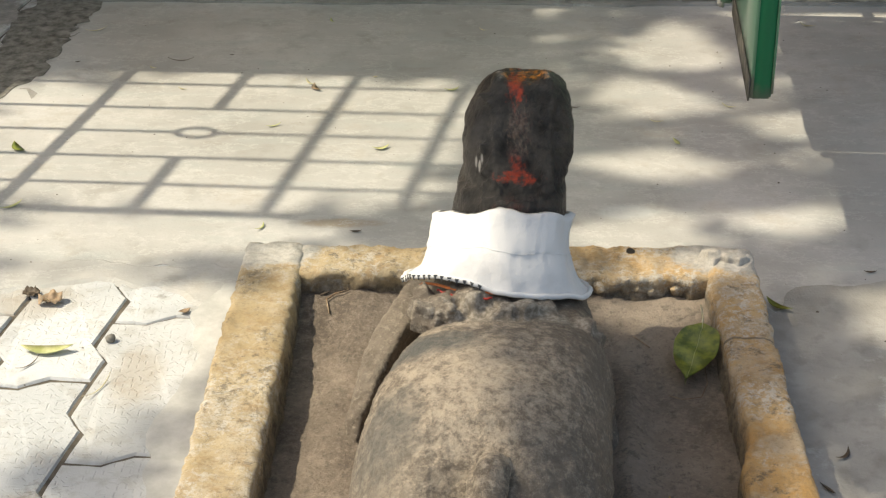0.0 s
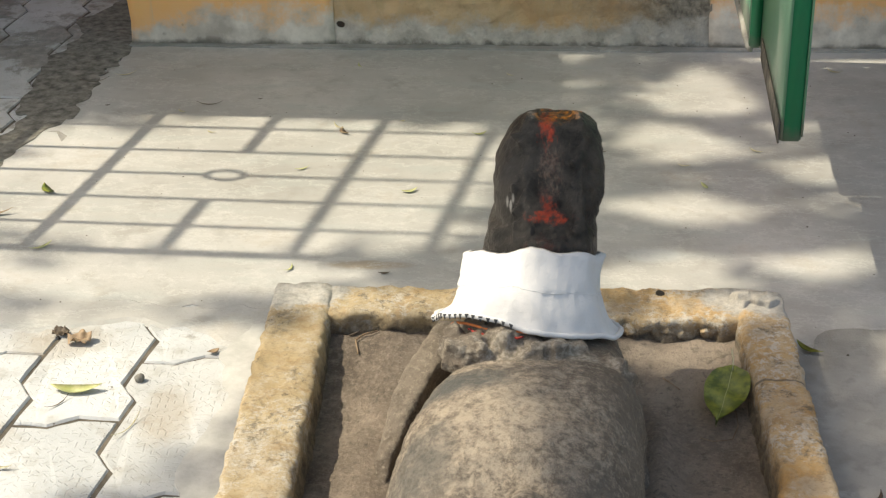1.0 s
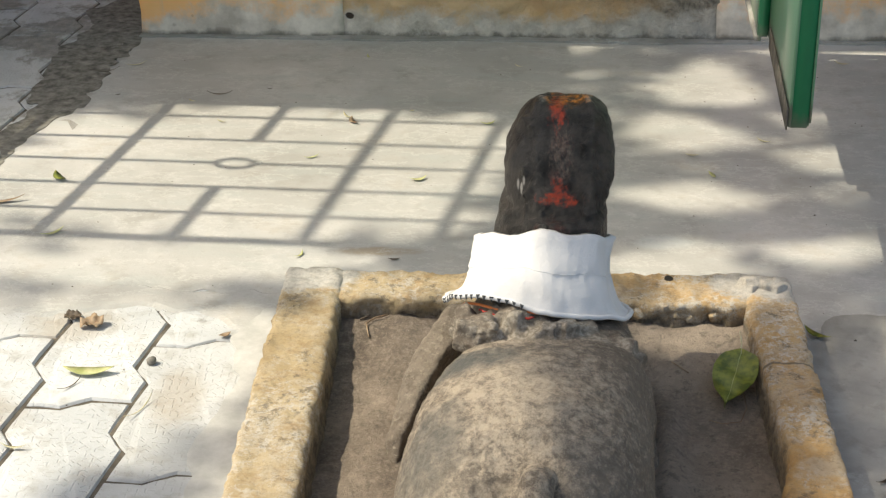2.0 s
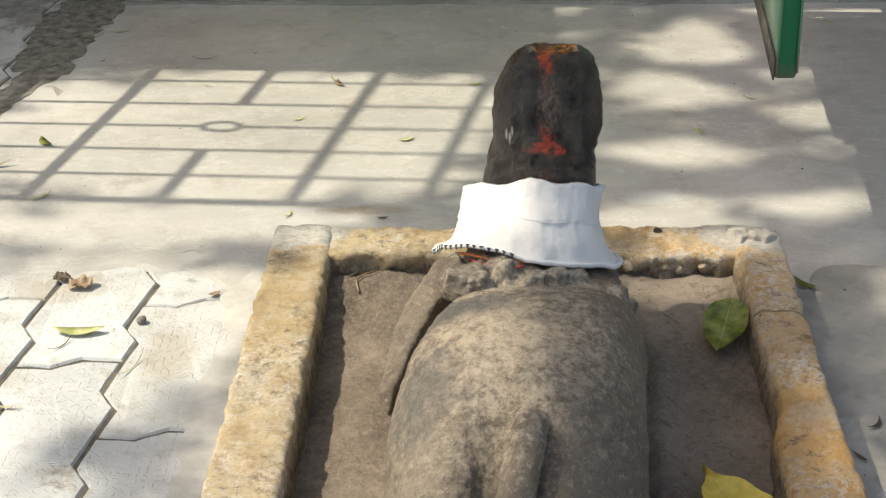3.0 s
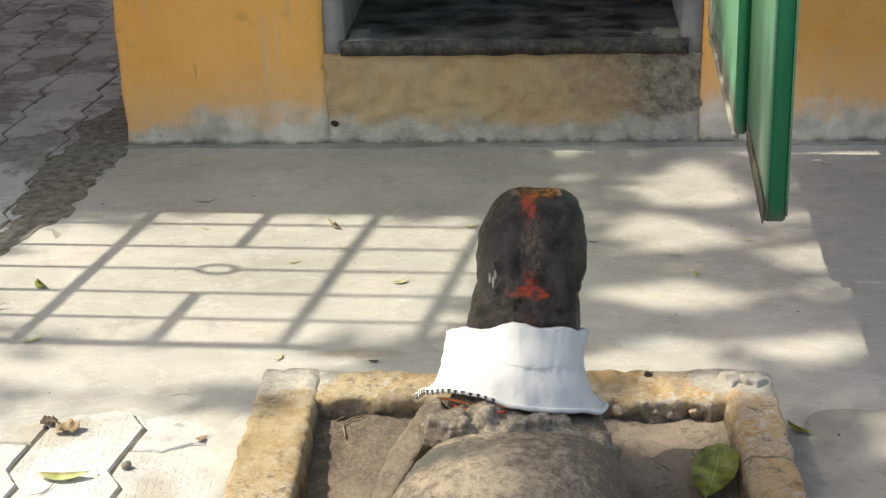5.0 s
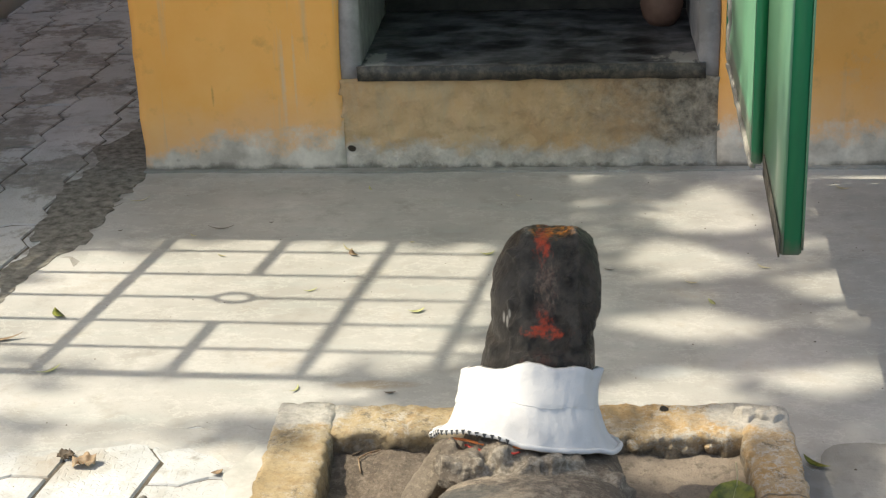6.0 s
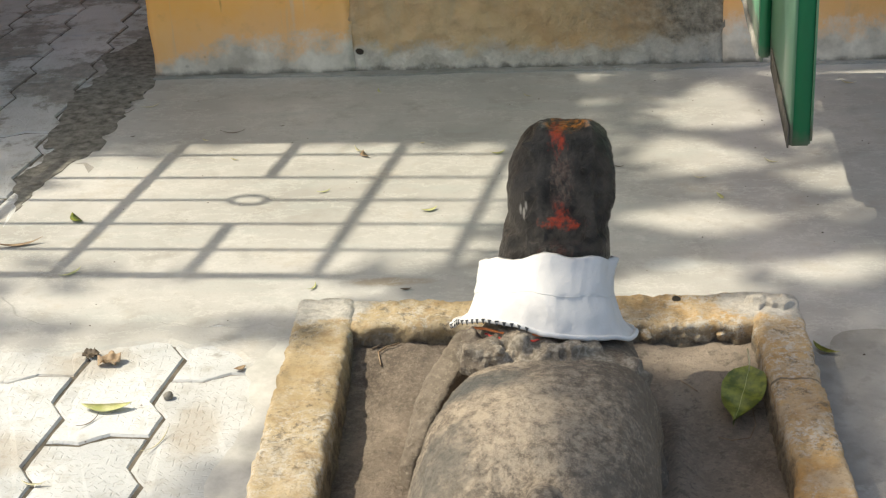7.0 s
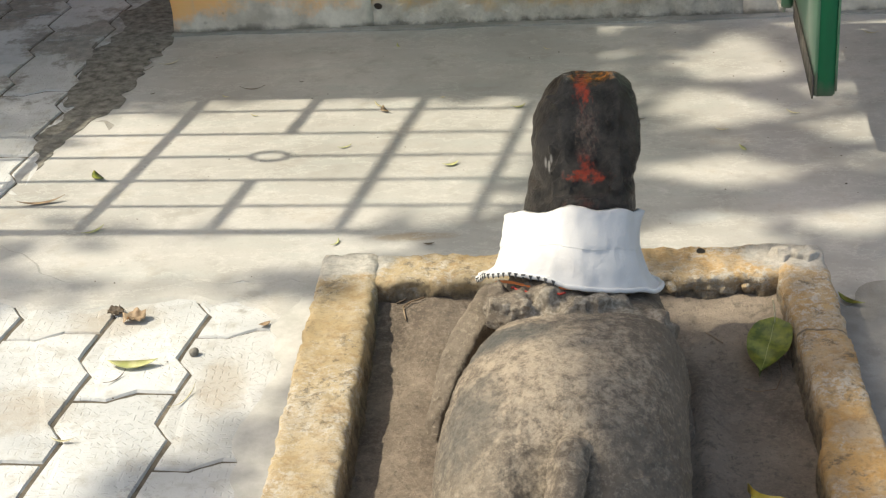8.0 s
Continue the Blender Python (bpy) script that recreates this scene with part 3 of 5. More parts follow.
slab = sheet([(-0.42, 0.06), (-0.66, 0.085), (-0.83, 0.06), (-1.04, 0.10), (-1.17, 0.30), (-1.16, 0.65), (-1.10, 0.95), (-1.06, 1.22), (-1.045, 1.48),
              (-0.9, 1.6), (3.5, 1.6), (3.5, -3.5), (-0.42, -3.5)], 0.0, 0.06, 0.042, 3.0, 0.015)
single("floor", slab, CONCRETE, "grey trowelled concrete apron round the shrine", "floor", kind="structure", smooth=False)
spill = sheet([(-0.40, 0.06), (-0.47, 0.04), (-0.51, -0.06), (-0.485, -0.18), (-0.475, -0.30), (-0.495, -0.42), (-0.46, -0.55), (-0.475, -0.75), (-0.46, -1.2), (-0.40, -1.2)],
              0.0025, 0.05, 0.03, 8.0, 0.008)
single("cement_fillet", spill, FILLET, "grey cement smeared over the paving beside the basin", "floor", kind="structure", smooth=False)
verge = sheet([(-1.005, 1.50), (-1.025, 1.25), (-1.06, 1.0), (-1.11, 0.78), (-1.15, 0.62), (-1.175, 0.78), (-1.18, 0.98), (-1.205, 1.2), (-1.215, 1.4), (-1.20, 1.7), (-1.12, 2.0), (-1.03, 2.2)], 0.0012, 0.03, 0.05, 5.0, 0.012)
single("dirt_verge", verge, DIRT, "dark dirt along the foot of the wall", "dirt", kind="structure", smooth=False)
filling = sheet([(-3.6, -3.4), (-0.43, -3.4), (-0.43, 0.2), (-0.98, 0.32), (-1.0, 1.3), (-1.06, 3.4), (-3.6, 3.4)], -0.0050, 0.02, 0.0015, 2.0, 0.5)
single("joint_dirt", filling, JOINT, "dark dirt packed in the paving joints", "dirt", kind="structure", smooth=False)
lip = sheet([(-0.41, 0.10), (-0.41, -0.03), (-0.50, -0.035), (-0.56, 0.022), (-0.66, 0.052), (-0.78, 0.020), (-0.90, 0.015), (-1.04, 0.04), (-1.18, 0.13), (-1.22, 0.26), (-1.10, 0.26), (-0.98, 0.14), (-0.8, 0.10)], 0.0014, 0.005, 0.03, 23.0, 0.008, 0.016)
single("cement_smear", lip, CONCRETE, "thin trowelled cement running out over the pavers", "floor", kind="structure", smooth=False)

patch = sheet([(0.42, 0.0), (0.455, -0.05), (0.50, 0.055), (0.60, 0.06), (0.75, 0.09), (1.2, 0.14), (1.8, 0.1), (1.8, -2.0), (0.42, -2.0)], 0.0035, 0.02, 0.025, 14.0, 0.02)
single("cement_patch", patch, CEMENT, "rough grey cement skim beside the basin", "floor", kind="structure", smooth=False)
PERIOD, COLUMN, LEAN = 0.196, 0.170, 0.049


def saw(v):
    """Sideways swing of the toothed joint, at v metres along the column."""
    u = (v + 0.218) % PERIOD
    return 0.014 - 0.028 * u / 0.047 if u < 0.047 else -0.014 + 0.028 * (u - 0.047) / (PERIOD - 0.047)


def paver_mesh():
    """One toothed paver, two teeth long, with its own corner at the origin."""
    v0, length, gap = -0.096, 2 * PERIOD, 0.0030
    teeth = [v for k in (-1, 0, 1, 2) for v in (-0.218 + k * PERIOD, -0.171 + k * PERIOD)]
    end = [(0.0, 0.0), (0.06, -0.006), (0.105, 0.017), (COLUMN, 0.010)]
    low = [(x, v0 + d) for x, d in end]
    high = [(x, v0 + length + d) for x, d in end]
    left = [(0.0, v) for v in teeth if v0 + 0.004 < v < v0 + length - 0.004]
    right = [(COLUMN, v) for v in teeth if v0 + 0.014 < v < v0 + length + 0.006]
    ring = low + right + high[::-1] + left[::-1]
    ring = [Vector((x + (saw(v) if x in (0.0, COLUMN) else 0.0), v, 0)) for x, v in ring]
    worn = []
    for a, b in zip(ring, ring[1:] + ring[:1]):
        steps = 3 if (b - a).length > 0.03 else 2
        for k in range(steps):
            p = a.lerp(b, k / steps)
            worn.append(p + noise.noise_vector(p * 70) * 0.0022)
    ring = worn
    middle = sum(ring, Vector()) / len(ring)

    def inset(d, z):
        out = []
        for i, p in enumerate(ring):
            a, b = (p - ring[i - 1]).normalized(), (ring[(i + 1) % len(ring)] - p).normalized()
            na, nb = Vector((-a.y, a.x, 0)), Vector((-b.y, b.x, 0))
            m = (na + nb)
            out.append(p + m * (d / max(0.35, 1 + na.dot(nb))) + Vector((0, 0, z)))
        return out
    bm = loft([inset(gap, -0.05), inset(gap, -0.004), inset(gap + 0.0028, 0.0)], cap=True)
    me = mesh_of(bm, PAVER, False)
    return me


# ---- shrine wall with its niche ----
wall = thing("wall_south", (-0.3, WY, 0), "ochre limewashed shrine wall with a damp grey foot", "wall", kind="structure")
part("plaster_panel", rough_box(-1.037, -0.512, WY, WY + 0.16, -0.02, 2.5, 0.02, 0.007, 16.0), WALL, wall)
part("plaster_panel", rough_box(0.425, 3.2, WY, WY + 0.16, -0.02, 2.5, 0.05, 0.004), WALL, wall)
part("plaster_panel", rough_box(-0.51, 0.423, WY, WY + 0.16, 1.25, 2.5, 0.05, 0.004), WALL, wall)
part("apron", rough_box(-0.518, 0.431, WY + 0.003, WY + 0.15, -0.02, 0.240, 0.011, 0.012, 30.0), APRON, wall, "stained rough plaster under the niche")
part("return_wall", rough_box(-1.035, -0.9, WY + 0.162, 4.0, -0.02, 2.5, 0.06, 0.004), WALL, wall)
niche = thing("niche", (-0.04, WY + 0.3, 0.24), "dark niche with grey limewashed jambs", "niche", kind="structure")
part("jamb", rough_box(-0.512, -0.462, WY + 0.004, WY + 0.55, 0.238, 1.25, 0.04, 0.004), JAMB, niche)
part("jamb", rough_box(0.374, 0.423, WY + 0.004, WY + 0.55, 0.238, 1.25, 0.04, 0.004), JAMB, niche)
# back, sides and soffit in a near-black tone
part("back", rough_box(-0.6, 0.5, WY + 0.56, WY + 0.62, 0.1, 1.35, 0.1, 0.003), DARK_PLASTER, niche)
part("side", box(-0.58, -0.514, WY + 0.162, WY + 0.56, 0.1, 1.35), DARK_PLASTER, niche)
part("side", box(0.425, 0.5, WY + 0.162, WY + 0.56, 0.1, 1.35), DARK_PLASTER, niche)
part("soffit", box(-0.512, 0.423, WY + 0.162, WY + 0.56, 1.252, 1.35), DARK_PLASTER, niche)
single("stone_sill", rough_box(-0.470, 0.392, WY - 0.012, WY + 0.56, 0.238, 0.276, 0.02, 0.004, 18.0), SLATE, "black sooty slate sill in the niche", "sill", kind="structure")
single("roof_slab", rough_box(-1.1, 3.3, WY, 4.1, 2.502, 2.62, 0.3, 0.003), PLASTER, "plain grey roof slab", "roof", kind="structure")

bead = sheet([(-1.04, 1.462), (-0.6, 1.452), (-0.2, 1.455), (0.2, 1.448), (0.6, 1.458), (1.2, 1.455), (1.2, 1.50), (-1.03, 1.50)], 0.005, 0.01, 0.012, 31.0, 0.012)
single("trim", bead, CEMENT, "ragged cement bead along the foot of the wall", "trim", kind="structure", smooth=False)

# pot at the back of the niche
prof = [(0.0, 0.0), (0.035, 0.0), (0.05, 0.02), (0.058, 0.055), (0.05, 0.09), (0.036, 0.105), (0.04, 0.12)]
rings = [[Vector((0.30 + r * math.cos(a), WY + 0.38 + r * math.sin(a), 0.277 + h)) for a in (2 * math.pi * k / 24 for k in range(24))] for r, h in prof[1:]]
single("clay_pot", loft(rings), CLAY, "brown clay pot standing in the dark niche", "pot")


# ---- green metal gate, swung out from the wall ----
gate = thing("metal_gate", (0.45, WY - 0.02, 0.3), "green painted sheet metal gate, swung open", "gate")
GZ, GT = 0.318, 2.2


def post(x, y, w, d):
    return box(x - w / 2, x + w / 2, y - d / 2, y + d / 2, GZ, GT, bevel=0.003)


outer_post = part("frame_post", post(0.4365, 0.140, 0.034, 0.030), GREEN, gate)
middle_post = part("frame_post", post(0.4265, 0.600, 0.022, 0.028), GREEN, gate)
part("frame_post", post(0.446, 1.385, 0.030, 0.030), GREEN, gate)
part("sheet_panel", loft([[Vector((0.4185, 0.127, z)), Vector((0.4235, 0.124, z)), Vector((0.4415, 0.590, z)), Vector((0.4365, 0.590, z))] for z in (GZ + 0.002, 0.8, GT)]), PALE_GREEN, gate, "faded pale green sheet")
kick = [[Vector((0.4150, 0.126, z)), Vector((0.4178, 0.126, z)), Vector((0.4350, 0.540, z)), Vector((0.4322, 0.540, z))] for z in (GZ - 0.003, GZ + 0.018, GZ + 0.036)]
part("kick_strip", loft(kick), KICK, gate, "dirty grey strip along the bottom edge")
# thin pale line down one edge of each post
for x, y, holder in ((0.4545, 0.1255, outer_post), (0.4385, 0.5870, middle_post)):
    part("pale_edge", tube([(x, y, GZ + 0.01), (x, y, 1.0), (x, y, GT - 0.01)], 0.0022, 6), PALE_GREEN, holder, "pale line along the edge")
rag = []
for i in range(26):
    z = 0.30 + (GT - 0.30) * (i / 25) ** 1.6
    e = 1.36 + 0.01 * math.sin(z * 47) + 0.012 * noise.noise(Vector((z * 19, 0, 4)))
    dx = 0.006 * noise.noise(Vector((z * 26, 3, 4)))
    rag.append([Vector((0.421, 0.616, z)), Vector((0.4265, 0.616, z)), Vector((0.444 + dx, e, z)), Vector((0.438 + dx, e, z))])
part("sheet_panel", loft(rag), PALE_GREEN, gate, "faded pale green sheet with a ragged edge")
crust = [(0.437 + 0.008 * noise.noise(Vector((z * 31, 1, 2))), 1.362 + 0.012 * noise.noise(Vector((z * 22, 5, 2))), z) for z in (0.30 + 0.018 * i for i in range(40))]
crust = [(0.4205 + 0.0165 * k / 14 + 0.003 * noise.noise(Vector((k * 0.9, 7, 2))), 0.62 + 0.742 * k / 14, 0.306 + 0.006 * noise.noise(Vector((k * 0.8, 3, 2)))) for k in range(14)] + crust
part("crust", tube(crust, 0.0075, 7), CEMENT, gate, "crumbling grey crust along the sheet edge")
for z in (0.62, 1.9):
    part("hinge", tube([(0.446, 1.39, z), (0.446, WY + 0.02, z)], 0.012), GREEN, gate)
for z in (1.2, GT - 0.02):
    part("rail", box(0.4295, 0.452, 0.156, 1.37, z, z + 0.03, bevel=0.002), GREEN, gate)

# ---- what stands beyond the view and shades the floor ----
# added wall, out of view, sized by the shade it must throw
blocker = rough_box(-2.2, -2.0, 1.07, 6.0, -0.03, 3.02, 0.12, 0.003)
single("shade_wall", blocker, PLASTER, "unseen grey wall added to shade the far floor", "wall", kind="structure")
grille = thing("iron_grille", (-1.62, 0.65, 0), "green iron grille gate with square bars", "gate")


def gx(y):
    return -1.56 - 0.163 * (1.0 - y)


def upright(y, r):
    return box(gx(y) - r, gx(y) + r, y - r, y + r, 0.0 if r > 0.01 else 0.1, 2.36, bevel=0.001)


part("end_post", upright(0.345, 0.013), GREEN, grille)
part("end_post", upright(1.039, 0.011), GREEN, grille)
BARS = (0.461, 0.584, 0.705, 0.827, 0.959)
RING_Z, RING_HALF = 0.968 * SUN_TAN, 0.060
for y in BARS:
    if y == 0.705:
        # this bar is broken by the ring
        for z0, z1 in ((0.1, RING_Z - RING_HALF), (RING_Z + RING_HALF, 2.36)):
            part("bar", box(gx(y) - 0.006, gx(y) + 0.006, y - 0.006, y + 0.006, z0, z1, bevel=0.001), GREEN, grille)
    else:
        part("bar", upright(y, 0.006), GREEN, grille)


def flat_bar(y0, y1, z):
    return loft([[Vector((gx(y) + dx, y, z + dz)) for dx, dz in ((-0.004, -0.016), (0.004, -0.016), (0.004, 0.016), (-0.004, 0.016))] for y in (y0, y1)])


for k, z in enumerate((0.448, 0.703, 0.971, 1.222, 1.469)):
    spans = ((0.345, 1.039),) if k != 2 else ((0.827, 1.039), (0.345, 0.584))
    for y0, y1 in spans:
        part("cross_bar", flat_bar(y0, y1, (z + (0.005, 0.0, 0.0, 0.0, 0.004)[k]) * SUN_TAN), GREEN, grille)
ring = [(gx(0.705), 0.705 + 0.024 * math.cos(a), RING_Z + RING_HALF * math.sin(a)) for a in (2 * math.pi * k / 20 for k in range(21))]
part("ring", tube(ring, 0.008, 6), GREEN, grille)
part("top_rail", flat_bar(0.345, 1.039, 2.345), GREEN, grille)

# ---- unseen tree, added so that its crown dapples the floor ----
tree = thing("tree", (-5.6, -2.6, -0.03), "broad leafy tree shading the yard", "tree")


def aloft(fx, fy, h):
    """The place at height h on the sun's way to a floor point."""
    return Vector((fx - h / SUN_TAN, fy + SUN_SLIDE * h / SUN_TAN, h))


fork = aloft(-2.4, -2.4, 4.2)
part("trunk", tube([(-5.6, -2.6, -0.03), (-5.55, -2.6, 1.0), (-5.45, -2.5, 2.4), fork, aloft(-2.2, -2.3, 5.2)], 0.22, 12, taper=0.5), BARK, tree)
for ends in (((0.0, -1.9, 5.2), (1.6, -1.6, 5.8)), ((-2.3, -0.6, 4.9), (-2.1, 1.0, 5.4), (-1.0, 2.5, 6.0)), ((0.2, -2.0, 5.4), (2.0, -0.9, 6.0), (1.9, 0.8, 6.2))):
    part("limb", tube([fork] + [aloft(*e) for e in ends], 0.08, 8, taper=0.25), BARK, tree)
# openings left in the crown to shape the sunlight: plan centre and half-lengths of the lit patch
OPEN = [(-0.62, 0.64, 0.64, 0.40), (-0.36, 0.74, 0.35, 0.31), (-1.0, 0.86, 0.14, 0.10), (-1.12, 0.52, 0.2, 0.22), (-0.85, -0.25, 0.38, 0.33), (-0.72, 0.19, 0.42, 0.09), (-0.62, -0.16, 0.24, 0.24), (-0.88, -0.66, 0.24, 0.20), (-0.70, -0.70, 0.14, 0.13),
        (-0.17, -0.50, 0.30, 0.46), (0.09, -0.39, 0.23, 0.14), (-0.19, -0.035, 0.22, 0.062), (0.37, -0.035, 0.15, 0.055), (0.285, -0.125, 0.10, 0.068), (0.02, -0.62, 0.22, 0.21), (0.05, -0.84, 0.19, 0.17), (0.15, -0.72, 0.09, 0.12), (0.475, -0.66, 0.045, 0.22), (-0.52, -0.10, 0.14, 0.16), (0.38, 1.16, 0.14, 0.17),
        (0.30, 0.87, 0.14, 0.095), (0.32, 0.53, 0.19, 0.085), (0.60, 0.74, 0.10, 0.08), (0.088, 1.41, 0.055, 0.05), (0.70, -0.04, 0.12, 0.12), (0.26, 0.22, 0.17, 0.10), (0.54, 0.31, 0.15, 0.06),
        (0.98, 0.75, 0.36, 0.78), (0.82, 1.43, 0.30, 0.06), (-1.4, 2.4, 0.16, 0.14), (-1.62, 1.9, 0.12, 0.1)]
pick = random.Random(5)
verts, faces = [], []
for _ in range(13500):
    fx, fy = pick.uniform(-1.5, 1.35), pick.uniform(-1.7, 2.6)
    soft = pick.uniform(0.62, 1.3)
    if any(((fx - cx) / rx) ** 2 + ((fy - cy) / ry) ** 2 < soft for cx, cy, rx, ry in OPEN):
        continue
    c = aloft(fx, fy, pick.uniform(4.6, 6.6))
    turn = Euler((pick.uniform(-0.9, 0.9), pick.uniform(-0.9, 0.9), pick.uniform(0, 6.28))).to_matrix()
    s = pick.uniform(0.04, 0.07)
    k = len(verts)
    verts += [c + turn @ Vector(p) * s for p in ((-1, 0, 0), (-0.1, -0.5, 0.12), (1.1, 0, 0), (-0.1, 0.5, 0.12))]
    faces += [(k, k + 1, k + 2), (k, k + 2, k + 3)]
for k in range(4500):
    # unseen leaves added as shade: a cover far right, a tuft over the basin's right side
    at = (pick.uniform(1.35, 3.8), pick.uniform(-1.8, 0.25)) if k < 4200 else (pick.uniform(0.335, 0.43), pick.uniform(-0.95, -0.25))
    c = aloft(*at, pick.uniform(4.6, 6.6))
    turn = Euler((pick.uniform(-0.9, 0.9), pick.uniform(-0.9, 0.9), pick.uniform(0, 6.28))).to_matrix()
    s, k = pick.uniform(0.05, 0.09), len(verts)
    verts += [c + turn @ Vector(p) * s for p in ((-1, 0, 0), (-0.1, -0.5, 0.12), (1.1, 0, 0), (-0.1, 0.5, 0.12))]
    faces += [(k, k + 1, k + 2), (k, k + 2, k + 3)]
me = bpy.data.meshes.new("crown")
me.from_pydata(verts, [], faces)
me.materials.append(CROWN)
crown = new("crown", me)
crown.parent, crown.matrix_parent_inverse = tree, HOME[tree.name].inverted()

# ---- stone basin ----
basin = thing("stone_basin", (0, -0.55, 0), "shallow stone basin with flaking ochre painted rim", "basin")


def rim_ring(ax, ay, bx, by, z0, z1, r, seed, ri=0.018):
    """Rounded section from plan point a (outer) to b (inner)."""
    w = math.hypot(bx - ax, by - ay)
    ux, uy = (bx - ax) / w, (by - ay) / w
    pts = []
    for cx, cz, a0, rr in ((w + 0.004, z0 + 0.002, -90, 0.001), (w - ri, z1 - ri, 0, ri), (r, z1 - r, 90, r), (0.0, z0 + 0.002, 180, 0.001)):
        for k in range(4):
            a = radians(a0 + 30 * k)
            pts.append((cx + rr * math.cos(a), cz + rr * math.sin(a)))
    full = []
    for i, ((x0, y0), (x1, y1)) in enumerate(zip(pts, pts[1:] + pts[:1])):
        n = 7 if i % 4 == 3 else 1
        full += [(x0 + (x1 - x0) * k / n, y0 + (y1 - y0) * k / n) for k in range(n)]
    out = []
    for d, z in full:
        p = Vector((ax + ux * d, ay + uy * d, z))
        p += noise.noise_vector(p * 14 + Vector((seed, 0, 0))) * 0.0032 + noise.noise_vector(p * 45 + Vector((seed, 0, 0))) * 0.0042 + noise.noise_vector(p * 110 + Vector((seed, 0, 0))) * 0.0026
        if seed == 12.0 and d > w - 0.04:
            # the far rim is broken away along its inner face
            p.y += abs(noise.noise(Vector((p.x * 22, z * 18, 3)))) * 0.026 * min(1.0, (0.1 - z) / 0.03) - 0.004
        p.z = max(p.z, z0)
        out.append(p)
    return out


def lerp(table, t):
    for (a, *va), (b, *vb) in zip(table, table[1:]):
        if t <= b:
            k = (t - a) / (b - a)
            return [p + (q - p) * k for p, q in zip(va, vb)]
    return table[-1][1:]


LEFT = [(-1.16, -0.388, -0.286), (-0.78, -0.398, -0.297), (-0.1, -0.417, -0.315), (0.02, -0.419, -0.318)]
RIGHT = [(-1.16, 0.455, 0.340), (-0.78, 0.446, 0.349), (-0.60, 0.437, 0.346), (-0.54, 0.434, 0.362), (-0.28, 0.430, 0.353), (-0.1, 0.428, 0.346), (0.02, 0.426, 0.330)]
for table, seed in ((LEFT, 0.0), (RIGHT, 7.0)):
    rings = []
    for i in range(200):
        y = -1.16 + 1.165 * i / 199
        o, q = lerp(table, y)
        rings.append(rim_ring(o, y, q, y, 0.0, 0.1, 0.010, seed, 0.013))
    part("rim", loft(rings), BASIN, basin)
for y0, y1, seed in ((0.01, -0.088, 12.0), (-1.25, -1.15, 20.0)):
    rings = [rim_ring(x, y0 + 0.04 * max(0, x) * (y0 > 0), x, y1, 0.0, 0.097, 0.010, seed, 0.013) for x in (-0.40 + 0.80 * i / 139 for i in range(140))]
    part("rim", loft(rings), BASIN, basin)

crumb = random.Random(17)


def broken_face(x0, x1, count, y, z, big):
    """Angular bits of stone and mortar left on a broken inner face."""
    bm = bmesh.new()
    for _ in range(count):
        r = crumb.uniform(0.4, 1.0) ** 1.5 * big
        at = (crumb.uniform(x0, x1), y + crumb.uniform(-0.014, 0.016), z + crumb.uniform(-0.022, 0.016))
        turn = Euler((crumb.uniform(0, 3), crumb.uniform(0, 3), crumb.uniform(0, 3))).to_matrix().to_4x4()
        bmesh.ops.create_cube(bm, size=r, matrix=Matrix.Translation(at) @ turn @ Matrix.Diagonal((1.5, 1.0, 0.7, 1)))
    for v in bm.verts:
        v.co += noise.noise_vector(v.co * 90) * 0.004
    return bm


for bits, label in ((broken_face(0.10, 0.335, 150, -0.066, 0.064, 0.024), "broken crumbling inner face"), (broken_face(-0.31, -0.10, 90, -0.068, 0.056, 0.019), "broken crumbling inner face"),
                    (broken_face(0.335, 0.408, 60, -0.030, 0.078, 0.034), "lumpy worn grey corner")):
    ob = part("broken_edge", bits, BASIN, basin, label)
    m = ob.modifiers.new("fuse", "REMESH")
    m.mode, m.voxel_size, m.use_smooth_shade = "VOXEL", 0.0030, True
    m = ob.modifiers.new("soften", "SMOOTH")
    m.factor, m.iterations = 0.5, 2


def silt(x, y):
    """Height of the silted basin floor."""
    back = min(1.0, max(0.0, (y + 0.32) / 0.22))
    z = 0.030 + 0.027 * back * back * (3 - 2 * back)
    z += 0.007 * math.exp(-((x + 0.215) / 0.035) ** 2) * min(1.0, max(0.0, (y + 0.62) / 0.2))
    z += 0.017 * math.exp(-((x - 0.205 - 0.02 * (y + 0.5)) / 0.022) ** 2) * min(1.0, max(0.0, (-0.24 - y) / 0.08))
    return z + smooth_noise((x, y, 0.4), 24.0, 0.0035)


bm = rough_box(-0.36, 0.38, -1.18, -0.05, 0.0, 0.030, 0.0125, 0.004, 12.0)
for v in bm.verts:
    if v.co.z > 0.015:
        v.co.z += silt(v.co.x, v.co.y) - 0.030
part("basin_floor", bm, BASIN_FLOOR, basin, "dusty bare stone floor")


# ---- statue: reclining bull seen from behind ----
def oval(cx, cy, cz, hw, hh, power=2.6, count=40):
    ring = []
    for k in range(count):
        a = 2 * math.pi * k / count
        c, s = math.cos(a), math.sin(a)
        ring.append(Vector((cx + hw * math.copysign(abs(c) ** (2 / power), c), cy, cz + hh * math.copysign(abs(s) ** (2 / power), s))))
    return ring


def flat_oval(cx, cy, cz, hw, hd, power=2.6, count=40, tilt=0.0):
    return [Vector((p.x, cy + p.z, cz + p.z * tilt)) for p in oval(cx, 0, 0, hw, hd, power, count)]


